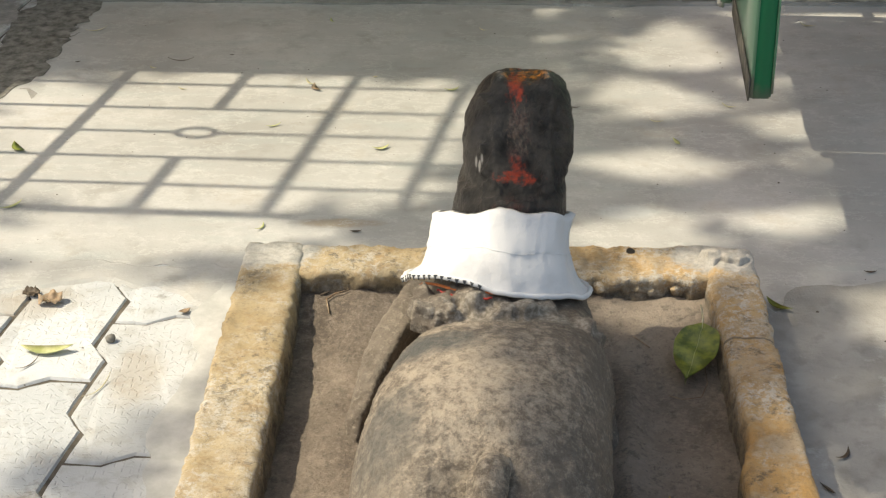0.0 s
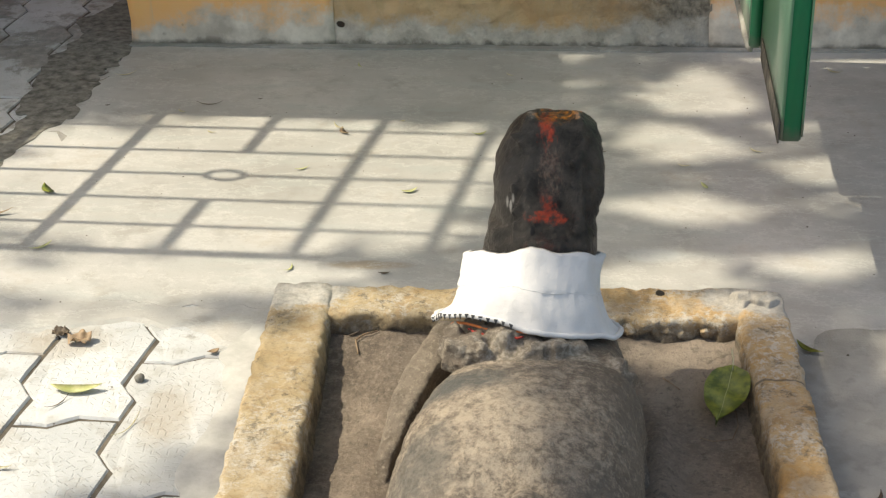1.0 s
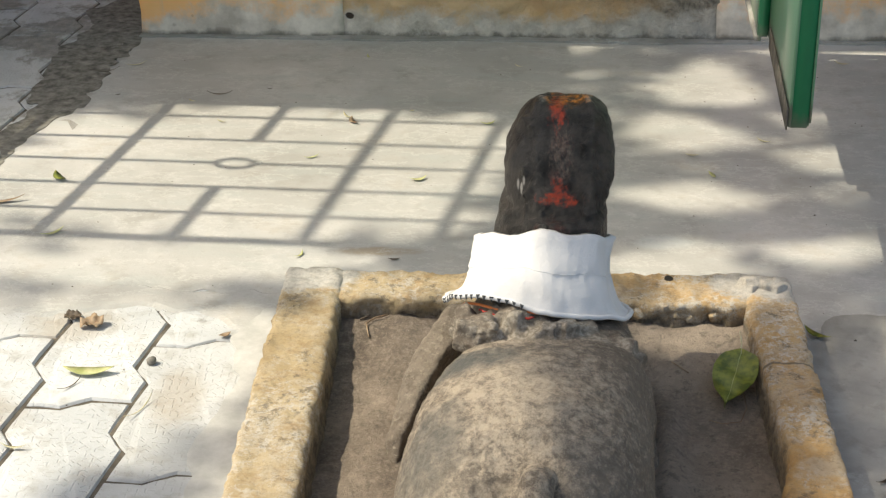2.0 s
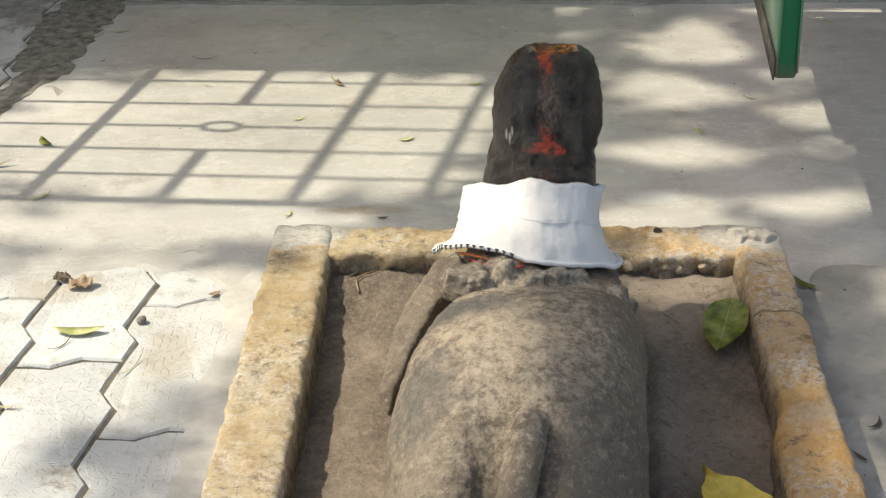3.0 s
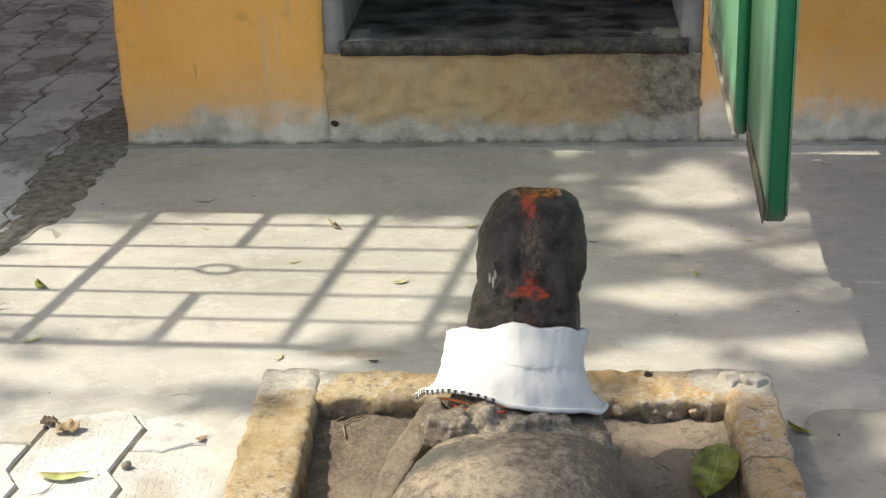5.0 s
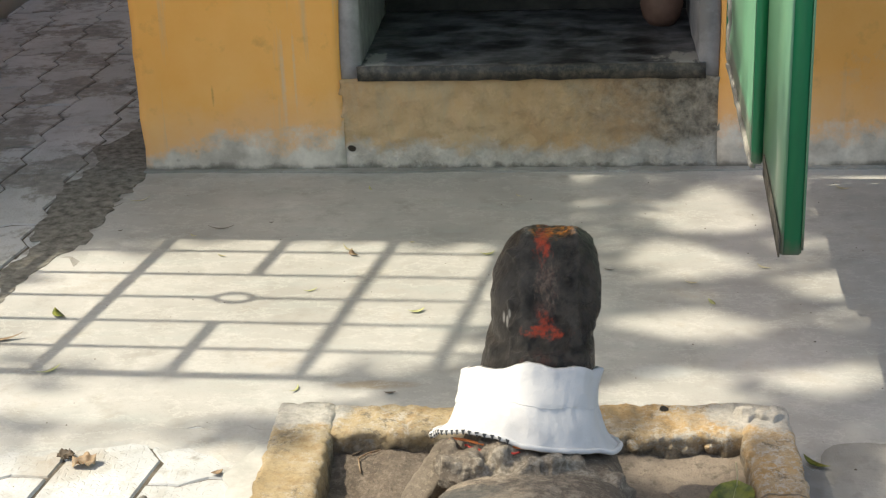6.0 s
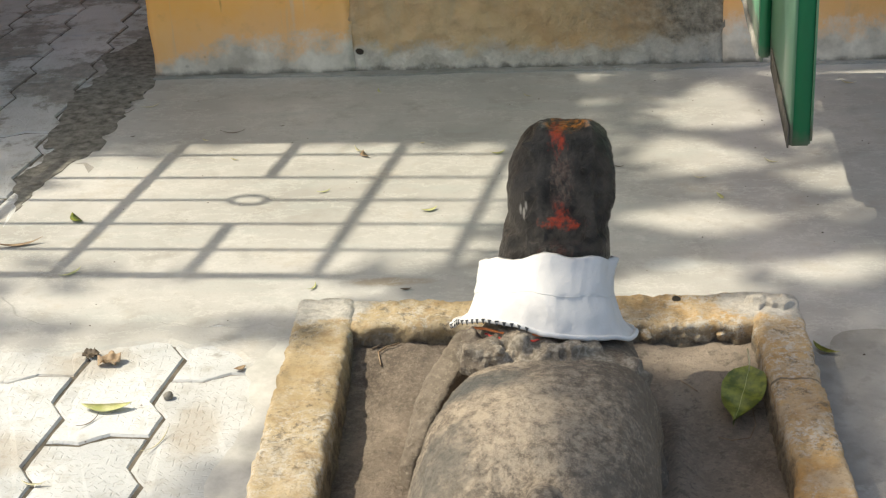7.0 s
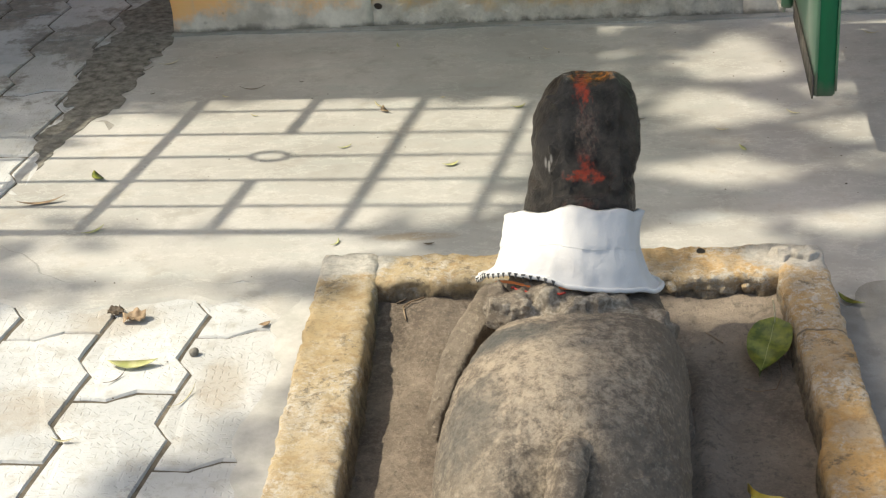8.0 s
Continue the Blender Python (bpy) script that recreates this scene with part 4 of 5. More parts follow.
statue = bmesh.new()
TRUNK = [(-1.03, 0.05, 0.004, 0.05, 0.05), (-1.01, 0.07, 0.004, 0.095, 0.09), (-0.97, 0.09, 0.004, 0.128, 0.135), (-0.92, 0.10, 0.004, 0.147, 0.165), (-0.87, 0.11, 0.004, 0.156, 0.185),
         (-0.81, 0.13, 0.004, 0.160, 0.190), (-0.75, 0.14, 0.005, 0.160, 0.19), (-0.68, 0.14, 0.010, 0.157, 0.186), (-0.62, 0.14, 0.022, 0.147, 0.178), (-0.58, 0.135, 0.030, 0.143, 0.172),
         (-0.555, 0.12, 0.034, 0.141, 0.172), (-0.535, 0.11, 0.036, 0.138, 0.165), (-0.50, 0.11, 0.037, 0.134, 0.158), (-0.43, 0.11, 0.036, 0.127, 0.150), (-0.34, 0.11, 0.032, 0.116, 0.14), (-0.24, 0.10, 0.02, 0.10, 0.11)]
rings = []
for y, zc, cx, hw, hh in TRUNK:
    ring = oval(cx, y, zc, hw, hh, 2.5 + 0.9 * min(1.0, max(0.0, (y + 0.78) / 0.18)), 64)
    for p in ring:
        cleft = math.exp(-((p.x - 0.006) / 0.040) ** 2) * min(1.0, max(0.0, (-0.835 - y) / 0.05))
        if p.z > zc:
            p.z -= 0.027 * cleft
            p.y += 0.020 * cleft
            hollow = math.exp(-((p.x + 0.030) / 0.020) ** 2) * min(1.0, max(0.0, (-0.855 - y) / 0.05))
            p.z -= 0.016 * hollow
            p.y += 0.014 * hollow
    rings.append(ring)
loft(rings, statue)
HEAD = [(0.20, -0.45, -0.23, 0.022, 0.105), (0.27, -0.43, -0.23, 0.026, 0.086), (0.325, -0.389, -0.216, 0.0278, 0.080), (0.345, -0.377, -0.207, 0.0301, 0.0782), (0.356, -0.371, -0.201, 0.0319, 0.0768),
        (0.364, -0.364, -0.196, 0.0334, 0.0750), (0.370, -0.353, -0.191, 0.0347, 0.0722), (0.376, -0.345, -0.187, 0.0361, 0.0716), (0.384, -0.340, -0.181, 0.0377, 0.0744), (0.395, -0.329, -0.174, 0.0397, 0.0778),
        (0.41, -0.312, -0.165, 0.0414, 0.0806), (0.43, -0.292, -0.155, 0.0418, 0.0782), (0.455, -0.265, -0.15, 0.0445, 0.0715), (0.475, -0.246, -0.155, 0.0462, 0.0605), (0.486, -0.236, -0.165, 0.0458, 0.0490), (0.491, -0.229, -0.175, 0.0470, 0.040)]
loft([flat_oval(cx, (rear + front) / 2, z, hw, (front - rear) / 2, 3.0) for z, rear, front, cx, hw in HEAD], statue)
# worn ear stubs and the raised ridge down the back of the head
for x, y, z in ((0.012, -0.224, 0.489), (0.080, -0.224, 0.489)):
    tube([(x + (x - 0.05) * 0.35, y - 0.016, z - 0.036), (x + (x - 0.05) * 0.15, y - 0.004, z - 0.016), (x, y + 0.003, z - 0.003), (x - (x - 0.05) * 0.1, y + 0.018, z - 0.001), (x, y + 0.034, z - 0.006)], 0.0115, 10, statue)
for x, r in ((0.008, 0.009), (0.082, 0.008)):
    tube([(x, -0.335, 0.385), (x, -0.298, 0.418), (x + 0.003, -0.258, 0.455), (x + 0.004, -0.236, 0.476)], r, 8, statue)
lump = random.Random(4)
for _ in range(90):
    z = lump.uniform(0.372, 0.478)
    rear = -0.365 + (z - 0.36) * 1.08
    x = 0.037 + lump.uniform(-0.048, 0.048)
    r = lump.uniform(0.003, 0.008)
    bmesh.ops.create_icosphere(statue, subdivisions=1, radius=r, matrix=Matrix.Translation((x, rear + 0.0035, z)) @ Euler((lump.uniform(0, 3), lump.uniform(0, 3), 0)).to_matrix().to_4x4() @ Matrix.Diagonal((0.9, 0.9, 1.9, 1)))
# knuckled collar at the root of the head
for k in range(11):
    a = math.pi * (1.08 + 0.84 * k / 10)
    x, y = 0.032 + 0.072 * math.cos(a), -0.285 + 0.082 * math.sin(a)
    tube([(x, y - 0.004, 0.352), (x + 0.001, y, 0.360), (x + 0.002, y + 0.006, 0.367)], 0.0085 + 0.003 * math.sin(k * 2.3), 7, statue)
# snout, folded legs, hooves, tail
loft([oval(0.035, y, z, hw, hh, 2.4) for y, z, hw, hh in ((-0.24, 0.385, 0.06, 0.06), (-0.21, 0.37, 0.055, 0.055), (-0.188, 0.36, 0.05, 0.045), (-0.178, 0.355, 0.04, 0.03))], statue)
tube([(0.079, -0.21, 0.13), (0.112, -0.29, 0.150), (0.132, -0.35, 0.125), (0.154, -0.41, 0.082), (0.170, -0.450, 0.045), (0.176, -0.470, 0.022)], 0.040, 14, statue, 0.42)
# the folded foreleg beside the shoulder, squared off
LEG = [(-0.20, -0.135, -0.060, 0.150), (-0.25, -0.158, -0.092, 0.134), (-0.30, -0.178, -0.126, 0.122), (-0.35, -0.191, -0.146, 0.102), (-0.40, -0.200, -0.164, 0.080), (-0.44, -0.205, -0.178, 0.060), (-0.475, -0.204, -0.186, 0.030)]
loft([[Vector((a, y, 0.0)), Vector((a + 0.002, y, top - 0.010)), Vector((a + 0.012, y, top)), Vector((b, y, top + 0.004)), Vector((b + 0.002, y, 0.0))] for y, a, b, top in LEG], statue)
tube([(0.022, -0.862, 0.283), (0.021, -0.882, 0.289), (0.018, -0.908, 0.277), (0.011, -0.95, 0.238), (0.002, -1.0, 0.172), (-0.008, -1.045, 0.10), (-0.014, -1.065, 0.04)], 0.0185, 12, statue)
tube([(-0.002, -0.868, 0.280), (-0.004, -0.90, 0.272), (-0.012, -0.945, 0.236), (-0.022, -0.995, 0.172)], 0.0045, 8, statue)
# broken stone between shoulders and cloth
chip = random.Random(11)


def stone_chip(x, y, z, r, flat=(1.3, 0.9, 0.9)):
    bmesh.ops.create_cube(statue, size=r * 1.55, matrix=Matrix.Translation((x, y, z)) @ Euler((chip.uniform(0, 3), chip.uniform(0, 3), chip.uniform(0, 3))).to_matrix().to_4x4() @ Matrix.Diagonal((*flat, 1)))


for k in range(64):
    t = k / 63
    x = -0.094 + 0.185 * t + chip.uniform(-0.006, 0.006)
    crest = 0.254 + 0.020 * math.sin(math.pi * min(1.0, 0.12 + t)) + 0.010 * noise.noise(Vector((x * 42, 1, 6)))
    stone_chip(x, -0.484 + chip.uniform(-0.026, 0.022), crest + chip.uniform(-0.014, 0.006), chip.uniform(0.008, 0.018), (1.5, 0.9, 0.8))
for k in range(18):
    stone_chip(0.092 + chip.uniform(0, 0.06), -0.498 + chip.uniform(-0.018, 0.014), 0.248 + chip.uniform(-0.014, 0.005), chip.uniform(0.008, 0.016))
for k in range(46):
    t = k / 45
    x, y, z = -0.118 - 0.048 * t + chip.uniform(-0.006, 0.006), -0.345 - 0.115 * t + chip.uniform(-0.010, 0.010), 0.058 - 0.040 * t + chip.uniform(-0.008, 0.006)
    stone_chip(x, y, z, chip.uniform(0.005, 0.011), (1.3, 0.8, 0.9))
bull = single("bull_statue", statue, STATUE, "weathered grey stone bull statue with a blackened head", "statue")
m = bull.modifiers.new("fuse", "REMESH")
m.mode, m.voxel_size, m.use_smooth_shade = "VOXEL", 0.0038, True
m = bull.modifiers.new("soften", "SMOOTH")
m.factor, m.iterations = 0.5, 1
for name, size, strength in (("wear", 0.09, 0.009), ("chips", 0.03, 0.006), ("pits", 0.010, 0.0045)):
    tex = bpy.data.textures.new(name, "CLOUDS")
    tex.noise_scale, tex.noise_depth = size, 3
    m = bull.modifiers.new(name, "DISPLACE")
    m.texture, m.strength, m.mid_level, m.texture_coords = tex, strength, 0.5, "LOCAL"

# ---- cloth round the neck ----
wrap = thing("neck_cloth", (0.018, -0.37, 0.26), "white cotton cloth wrapped round the statue's neck", "cloth")
CLOTH_ROWS = [(0.243, -0.372, 0.012, 0.131, 0.110), (0.248, -0.372, 0.012, 0.124, 0.107), (0.258, -0.368, 0.013, 0.113, 0.103), (0.269, -0.360, 0.014, 0.1055, 0.100), (0.279, -0.348, 0.015, 0.100, 0.097), (0.283, -0.344, 0.0155, 0.0982, 0.0955),
              (0.287, -0.340, 0.016, 0.0977, 0.0960), (0.298, -0.322, 0.017, 0.0935, 0.094), (0.308, -0.308, 0.020, 0.0915, 0.0925), (0.316, -0.302, 0.022, 0.0910, 0.091), (0.318, -0.300, 0.022, 0.084, 0.083)]
# how far the hem is hitched up, by angle round the neck
HITCH = [(0.0, -0.006), (1.6, 0.0), (3.0, 0.004), (3.35, 0.010), (3.75, 0.027), (4.1, 0.032), (4.45, 0.026), (4.75, 0.017), (5.1, 0.010), (5.5, 0.004), (6.0, -0.006), (6.3, -0.006)]


def hitch(a):
    for (p, u), (q, v) in zip(HITCH, HITCH[1:]):
        if a <= q:
            k = (a - p) / (q - p)
            return u + (v - u) * k * k * (3 - 2 * k)
    return HITCH[-1][1]


def cloth_ring(z, cy, cx, hw, hd, grow=0.0, count=160):
    pts = []
    f = (z - 0.243) / 0.075
    for k in range(count):
        a = 2 * math.pi * k / count
        c, s = math.cos(a), math.sin(a)
        square = 1 + 0.10 * f * (math.sin(2 * a) ** 2)
        fold = 0.0016 * math.sin(a * 5 + 4 * f + 1) * (1 - f * 0.4) + smooth_noise((c * 1.6, s * 1.6, z * 50), 1.0, 0.003) + smooth_noise((c * 4, s * 4, z * 60), 1.0, 0.0024) + smooth_noise((c * 9, s * 9, z * 110), 1.0, 0.0014)
        lobe = 0.0115 * math.exp(-((abs(c) - 1.0) / 0.06) ** 2) * max(0.0, f - 0.55) / 0.45
        lift = (1 - f) * (0.003 * math.cos(a - 3.0) + 0.002 * math.exp(-((a - 6.28) / 0.5) ** 2) + 0.002 * math.exp(-(a / 0.6) ** 2) + 0.003 * math.exp(-((a - 5.1) / 0.5) ** 2) + 0.006 * math.exp(-((a - 4.3) / 0.4) ** 2)) + 0.003 * f * math.sin(a * 7 + 0.6) + lobe * 0.3
        pleat = 0.0034 * math.sin(a * 9 + 3 * f + 1.2 * math.sin(a * 3)) * max(0.0, 1 - abs(f - 0.35) / 0.35) + 0.0022 * math.exp(-((f - 0.42 - 0.05 * math.sin(a * 2)) / 0.05) ** 2)
        pts.append(Vector((cx + (hw * square + fold + grow + lobe + pleat) * c, cy + (hd * square + fold + grow + pleat) * s, z + lift + hitch(a) * max(0.0, 1 - f) ** 1.6 + 0.57 * hd * f * (-s) + 0.033 * (1 - f) * (-s))))
    return pts


rows = [cloth_ring(*r) for r in CLOTH_ROWS]
rows += [cloth_ring(*r, -0.004) for r in CLOTH_ROWS[::-1]]
bm = loft(rows, cap=False)
body = part("drape", bm, CLOTH, wrap)
seam = cloth_ring(*CLOTH_ROWS[5], 0.0006)
part("seam", tube(seam + seam[:1], 0.0005, 6), PIPING, wrap)
hem = [p + Vector((0, 0, -0.001)) for p in cloth_ring(*CLOTH_ROWS[0], 0.002)]
border = part("hem", tube(hem + hem[:1], 0.0038, 8), PIPING, wrap)
for k in range(86, 118, 2):
    p, q = hem[k], hem[k + 1]
    out = Vector(((p.x - 0.018), (p.y + 0.372), 0)).normalized() * 0.0042
    bm = bmesh.new()
    a, b = p + out, q + out
    vs = [bm.verts.new(v) for v in (a + Vector((0, 0, 0.003)), b + Vector((0, 0, 0.003)), (a + b) / 2 + Vector((0, 0, -0.005)))]
    back = [bm.verts.new(v.co - out * 0.4) for v in vs]
    bm.faces.new(vs)
    bm.faces.new(back[::-1])
    for i in range(3):
        bm.faces.new((vs[i], back[i], back[(i + 1) % 3], vs[(i + 1) % 3]))
    part("trim_triangle", bm, TRIM, border, "dark zigzag trim" if k == 86 else "", False)
cord = [Vector((0.015 + 0.118 * math.cos(a), -0.385 + 0.098 * math.sin(a), 0.242 + 0.003 * math.sin(a * 7) - 0.036 * math.sin(a) + 0.6 * hitch(a))) for a in (math.pi * (1.12 + 0.42 * k / 60) for k in range(61))]
single("thread_garland", tube(cord, 0.0021, 8), THREAD, "orange thread garland under the cloth hem", "garland")
cord = [p + Vector((0.003, -0.006 + 0.003 * math.sin(i), -0.006)) for i, p in enumerate(cord[18:52])]
single("red_thread", tube(cord, 0.0016, 6), RED_CLOTH, "thin red thread under the cloth hem", "thread")


# ---- fallen leaves ----
def heart_leaf(name, at, turn, length, width, curl, material, label, tilt=(0, 0)):
    """A heart-shaped leaf with a drawn-out tip, midrib and stalk."""
    leaf = thing(name, at, label, "leaf")
    m = Matrix.Translation(at) @ Euler((tilt[0], tilt[1], turn)).to_matrix().to_4x4()
    rows = []
    for i in range(15):
        t = i / 14
        w = width / 2 * (math.sin(math.pi * min(1, t ** 0.6)) ** 0.75 if t < 0.7 else 0)
        if t >= 0.7:
            k = (t - 0.7) / 0.3
            w = width / 2 * math.sin(math.pi * 0.7 ** 0.6) ** 0.75 * max(0.0, 1 - k) ** 1.9
        w = max(w, 0.0006)
        row = []
        for j in range(-4, 5):
            s = j / 4
            z = curl * (s * s * 0.55 + (t - 0.5) ** 2 * 1.2) + 0.002 + 0.002 * math.sin(t * 17 + s * 3)
            row.append(m @ Vector((w * s, t * length - (0.06 * length * (s * s) if t < 0.2 else 0), z)))
        rows.append(row)
    bm = bmesh.new()
    up = [[bm.verts.new(p) for p in r] for r in rows]
    dn = [[bm.verts.new(p - Vector((0, 0, 0.0008))) for p in r] for r in rows]
    for a in range(14):
        for b in range(8):
            bm.faces.new((up[a][b], up[a][b + 1], up[a + 1][b + 1], up[a + 1][b]))
            bm.faces.new((dn[a][b], dn[a + 1][b], dn[a + 1][b + 1], dn[a][b + 1]))
    blade = part("blade", bm, material, leaf)
    part("midrib", tube([r[4] + Vector((0, 0, 0.0004)) for r in rows], 0.0005, 5, taper=0.4), WILTED, blade)
    part("stalk", tube([rows[0][4], m @ Vector((0.004, -length * 0.2, curl * 0.4)), m @ Vector((0.012, -length * 0.42, curl * 0.2 + 0.003))], 0.0013, 5), PALE_LEAF, leaf)
    return leaf


def leaflet(x, y, turn, length, width, bend, material, label, z=0.0, name="fallen_leaflet"):
    """A small narrow leaf, curled along its length."""
    rings = []
    for i in range(11):
        t = i / 10
        w = max(0.0006, width / 2 * max(0.0, math.sin(math.pi * t)) ** 0.8)
        u = (t - 0.5) * length
        side = bend * (4 * (t - 0.5) ** 2)
        c, s = math.cos(turn), math.sin(turn)
        lift = z + 0.0015 + 0.12 * length * (2 * t - 1) ** 2
        ring = []
        for d, h in ((-w, 0.35 * w), (0, 0), (w, 0.35 * w), (0, 0.0009)):
            ring.append(Vector((x + c * u - s * (side + d), y + s * u + c * (side + d), lift + h)))
        rings.append(ring)
    return single(name, loft(rings), material, label, "leaf", "fallen leaflets")


heart_leaf("fallen_leaf", (0.327, -0.213, 0.074), radians(163), 0.122, 0.069, 0.010, FRESH, "green heart-shaped leaf lying in the basin", (-0.24, 0.06))
heart_leaf("fallen_leaf", (0.315, -0.735, 0.036), radians(27), 0.142, 0.088, 0.018, YELLOW, "yellow-green heart-shaped leaf lying in the basin")
LITTER = {"dark": (DRY, "dark curled dry leaflet on the concrete"), "pale": (PALE_LEAF, "pale dry leaflet on the concrete"),
          "yellow": (WILTED, "yellowish leaflet on the concrete"), "green": (FRESH, "small green leaf on the concrete"), "twig": (TWIG, "small dark twig scrap on the concrete")}
for x, y, turn, length, width, bend, tone in (
        (-0.422, 0.905, -1.1, 0.042, 0.013, 0.008, "dark"), (-0.437, 0.935, -0.9, 0.045, 0.006, 0.004, "pale"), (0.475, 0.826, -0.7, 0.036, 0.007, 0.003, "pale"),
        (0.354, 0.640, 1.9, 0.034, 0.010, 0.002, "yellow"), (-0.245, 0.594, 0.4, 0.036, 0.012, 0.008, "yellow"), (-0.993, 0.574, -0.9, 0.055, 0.018, 0.006, "green"),
        (-0.808, 1.016, -0.6, 0.022, 0.007, 0.002, "pale"), (-0.434, 1.328, -1.2, 0.030, 0.006, 0.003, "yellow"), (-0.063, 1.273, -0.7, 0.026, 0.006, 0.002, "pale"),
        (-0.996, 1.252, 0.5, 0.055, 0.006, 0.004, "pale"), (-0.752, 1.062, 0.05, 0.060, 0.005, 0.003, "twig"), (-0.716, 0.895, -0.5, 0.024, 0.005, 0.002, "pale"),
        (-0.294, 0.974, 0.3, 0.012, 0.008, 0.001, "pale"), (-0.117, 0.902, 0.3, 0.034, 0.010, 0.008, "yellow"), (-0.482, 0.701, 0.5, 0.032, 0.006, 0.003, "yellow"),
        (-0.927, 0.316, 0.8, 0.050, 0.009, 0.004, "yellow"), (-0.261, 0.234, 0.1, 0.022, 0.007, 0.001, "twig"), (-0.436, 0.245, 1.2, 0.030, 0.006, 0.006, "yellow"),
        (0.148, 0.813, -0.2, 0.024, 0.005, 0.002, "twig"), (0.712, 1.314, -0.5, 0.040, 0.009, 0.006, "pale"), (0.318, 0.742, -0.2, 0.028, 0.008, 0.003, "pale"),
        (-1.06, 1.203, 0.3, 0.07, 0.005, 0.005, "twig"), (0.472, -0.02, -0.8, 0.055, 0.014, 0.006, "green"), (0.649, 0.11, 0.0, 0.022, 0.006, 0.001, "twig"),
        (0.518, -0.44, 0.9, 0.035, 0.007, 0.008, "twig"), (0.48, -0.52, 2.2, 0.03, 0.006, 0.002, "twig"), (-0.99, 1.05, 0.4, 0.012, 0.006, 0.001, "twig"), (-0.64, 1.10, 0.2, 0.011, 0.005, 0.001, "twig")):
    leaflet(x, y, turn, length, width, bend, *LITTER[tone], z=0.004 if x > 0.44 and y < 0.06 else 0.0)
leaflet(-0.718, -0.195, 0.05, 0.085, 0.026, 0.006, WILTED, "pale yellow-green leaf on the paving")
leaflet(-0.735, -0.235, 1.0, 0.05, 0.003, 0.004, TWIG, "thin dark leaf stalk on the paving")
leaflet(-0.774, -0.415, -0.1, 0.04, 0.006, 0.004, PALE_LEAF, "pale dry leaflet on the paving")
leaflet(-1.076, 0.451, 0.25, 0.10, 0.012, 0.004, DRY, "long dry leaf on the concrete edge")
leaflet(-0.606, -0.30, 1.2, 0.075, 0.003, 0.004, PALE_LEAF, "thin straw in the paving joint")
leaflet(-0.518, -0.062, 0.6, 0.022, 0.014, 0.004, DRY, "brown leaf scrap in the paving joint")


def crumpled(name, x, y, z, size, material, label, seed):
    """A crumpled dry leaf."""
    bm = bmesh.new()
    bmesh.ops.create_grid(bm, x_segments=9, y_segments=7, size=0.5)
    for v in bm.verts:
        p = v.co.copy()
        edge = 1 - 0.35 * abs(p.y * 2) ** 2 * (1 + noise.noise(p * 5 + Vector((seed, 0, 0))))
        v.co = Vector((x + p.x * size * edge, y + p.y * size * 0.75, z + 0.002 + size * (0.22 + 0.35 * noise.noise(p * 3.2 + Vector((seed, 2, 0))) + 0.5 * p.y * p.y)))
    low = min(v.co.z for v in bm.verts)
    for v in bm.verts:
        v.co.z += z + 0.001 - low
    bmesh.ops.solidify(bm, geom=list(bm.faces), thickness=0.0008)
    return single(name, bm, material, label, "leaf")


crumpled("dry_leaf", -0.755, -0.035, 0.0, 0.042, DRY, "crumpled brown dry leaf on the paving", 3.0)
crumpled("dry_leaf", -0.795, -0.012, 0.0, 0.030, TWIG, "crumpled dark leaf scrap on the paving", 9.0)
crumpled("dry_leaf", 0.298, -0.118, 0.028, 0.040, DRY, "curled brown dry leaf in the corner of the basin", 5.0)
stone = bmesh.new()
bmesh.ops.create_icosphere(stone, subdivisions=2, radius=0.0085, matrix=Matrix.Translation((-0.622, -0.158, 0.006)))
for v in stone.verts:
    v.co += noise.noise_vector(v.co * 120) * 0.0025
single("pebble", stone, DIRT, "small brown pebble on the paving", "pebble")
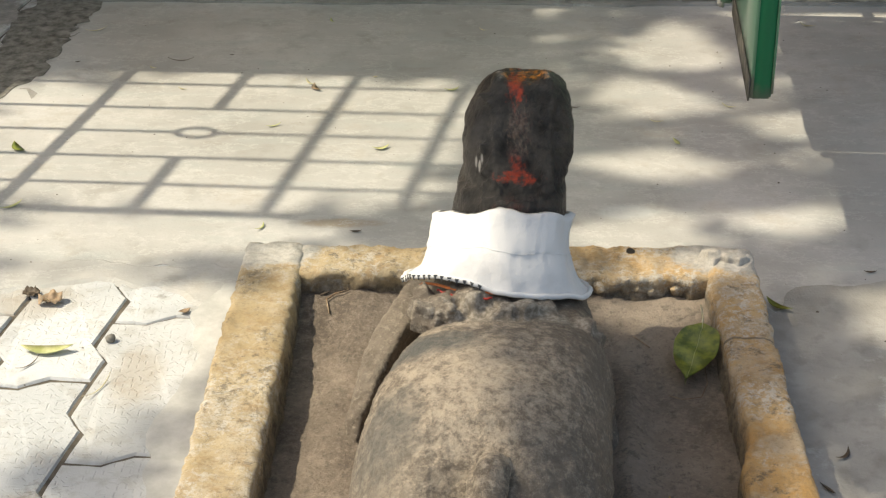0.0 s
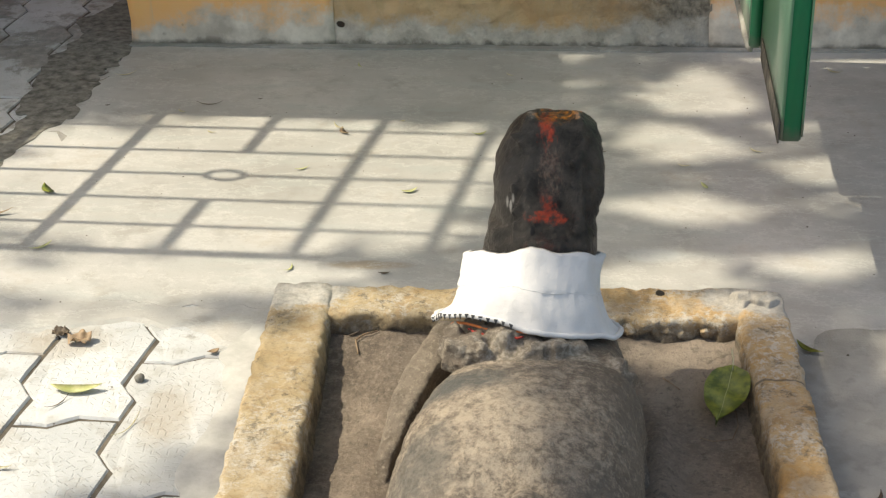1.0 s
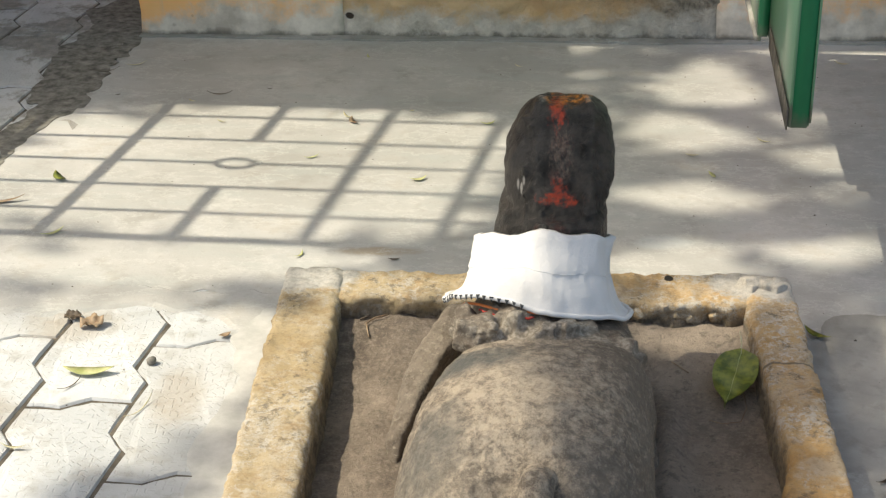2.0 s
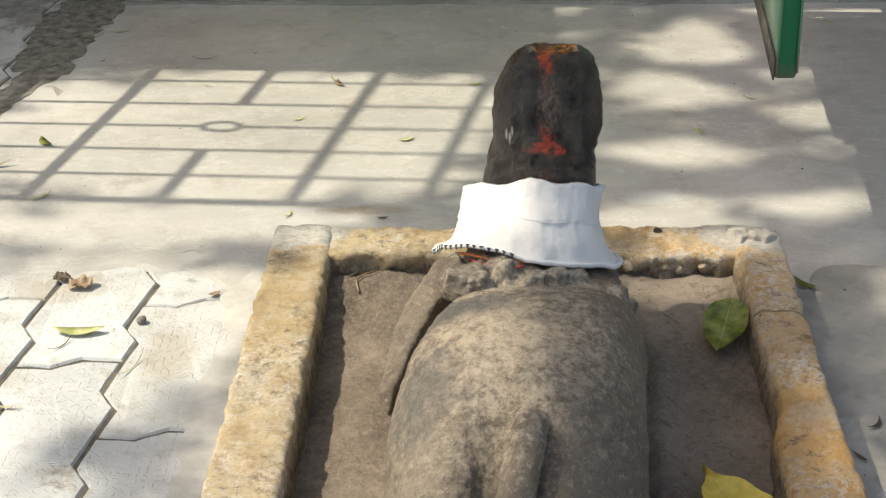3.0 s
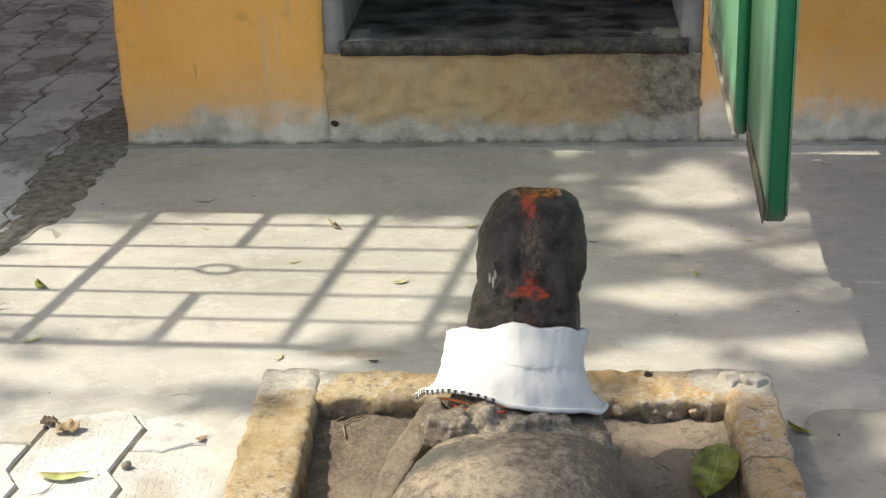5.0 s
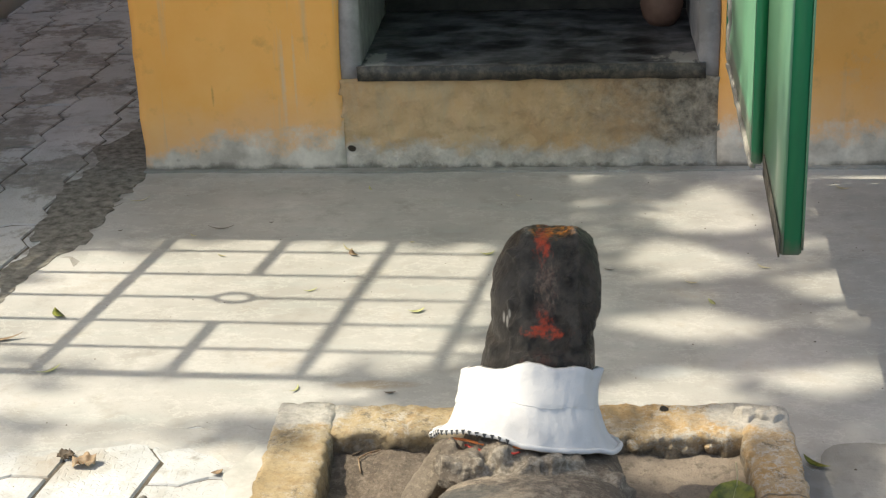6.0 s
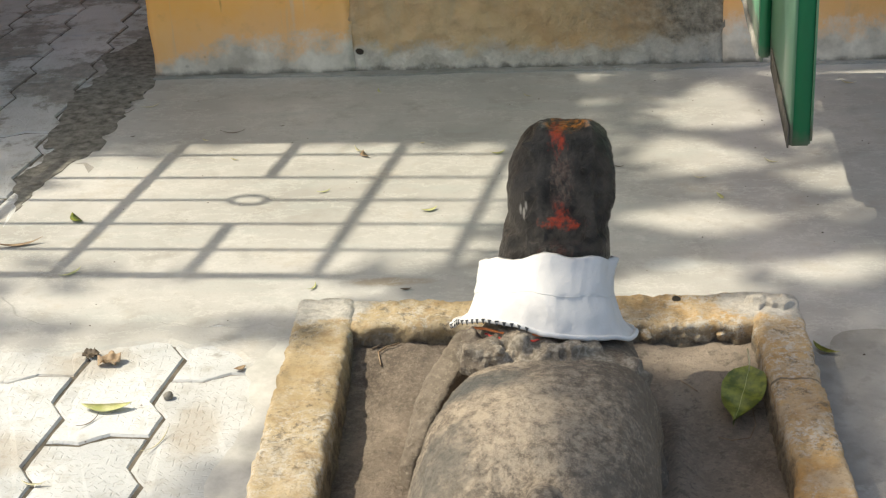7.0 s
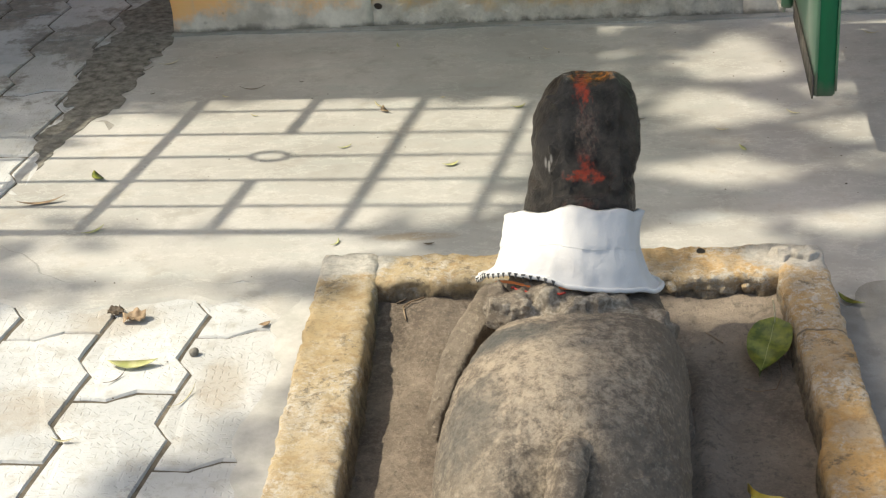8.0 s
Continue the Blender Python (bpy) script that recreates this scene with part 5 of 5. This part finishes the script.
for pts, r, mat, name, label in (
        (((-0.282, -0.10), (-0.262, -0.085), (-0.232, -0.062), (-0.225, -0.056)), 0.0016, TWIG, "twig", "thin dark twig on the basin floor"),
        (((-0.262, -0.15), (-0.270, -0.115), (-0.258, -0.10), (-0.236, -0.092)), 0.0014, DRY, "straw", "brown straw on the basin floor"),
        (((0.222, -0.197), (0.235, -0.206), (0.247, -0.222)), 0.001, DRY, "straw", "short brown straw on the basin floor"),
        (((0.270, -0.338), (0.29, -0.345), (0.318, -0.338), (0.330, -0.30), (0.328, -0.262)), 0.0009, DRY, "straw", "bent brown straw on the basin floor")):
    single(name, tube([(x, y, silt(x, y) + 0.004) for x, y in pts], r, 5), mat, label, "twig")

# ---- crumbs of grit and dust on the floor ----
pick = random.Random(21)
verts, faces = [], []
for _ in range(170):
    x, y = pick.uniform(-1.1, 0.9), pick.uniform(-0.6, 1.44)
    if -0.44 < x < 0.45 and y < 0.03 or x < -0.44 and y < 0.05 and pick.random() < 0.4:
        continue
    r, k = pick.uniform(0.0005, 0.0019) * (1.6 if pick.random() < 0.08 else 1), len(verts)
    base = 0.0035 if x > 0.45 and y < 0.06 else 0.0
    spin = pick.uniform(0, 6.28)
    verts += [(x + r * 1.3 * math.cos(spin + a), y + r * math.sin(spin + a), base) for a in (0, 1.57, 3.14, 4.71)] + [(x, y, base + r)]
    faces += [(k, k + 1, k + 4), (k + 1, k + 2, k + 4), (k + 2, k + 3, k + 4), (k + 3, k, k + 4)]
me = bpy.data.meshes.new("grit")
me.from_pydata(verts, [], faces)
me.materials.append(TWIG)
tagged(new("grit", me), "dark crumbs of grit scattered over the floor", "grit", kind="stuff")

# ---- pavers, piece by piece ----
paving = thing("pavement", (-1.2, 0, -0.03), "grey toothed concrete pavers with chequered faces", "paving", kind="structure")
shape = paver_mesh()
lean = math.atan(LEAN)
for col in range(-12, 2):
    for row in range(-9, 11):
        v = row * 2 * PERIOD + (PERIOD if col % 2 else 0)
        x, y = -0.641 + col * COLUMN - LEAN * v, v
        mx, my = x + 0.085, y + 0.1
        if my > 0.30 and mx > -0.98 or mx > -0.40 or my > 1.2 and mx > -1.10 or my < -3.3:
            continue
        ob = new("paver", shape)
        tip = 0.001 * math.sin(col * 7.1 + row * 3.3)
        ob.matrix_world = pose(x, y, -0.0015 + tip, 0.25 * math.sin(col * 3 + row * 5), 0.25 * math.cos(col * 5 + row * 2), math.degrees(lean))
        ob.parent, ob.matrix_parent_inverse = paving, HOME[paving.name].inverted()
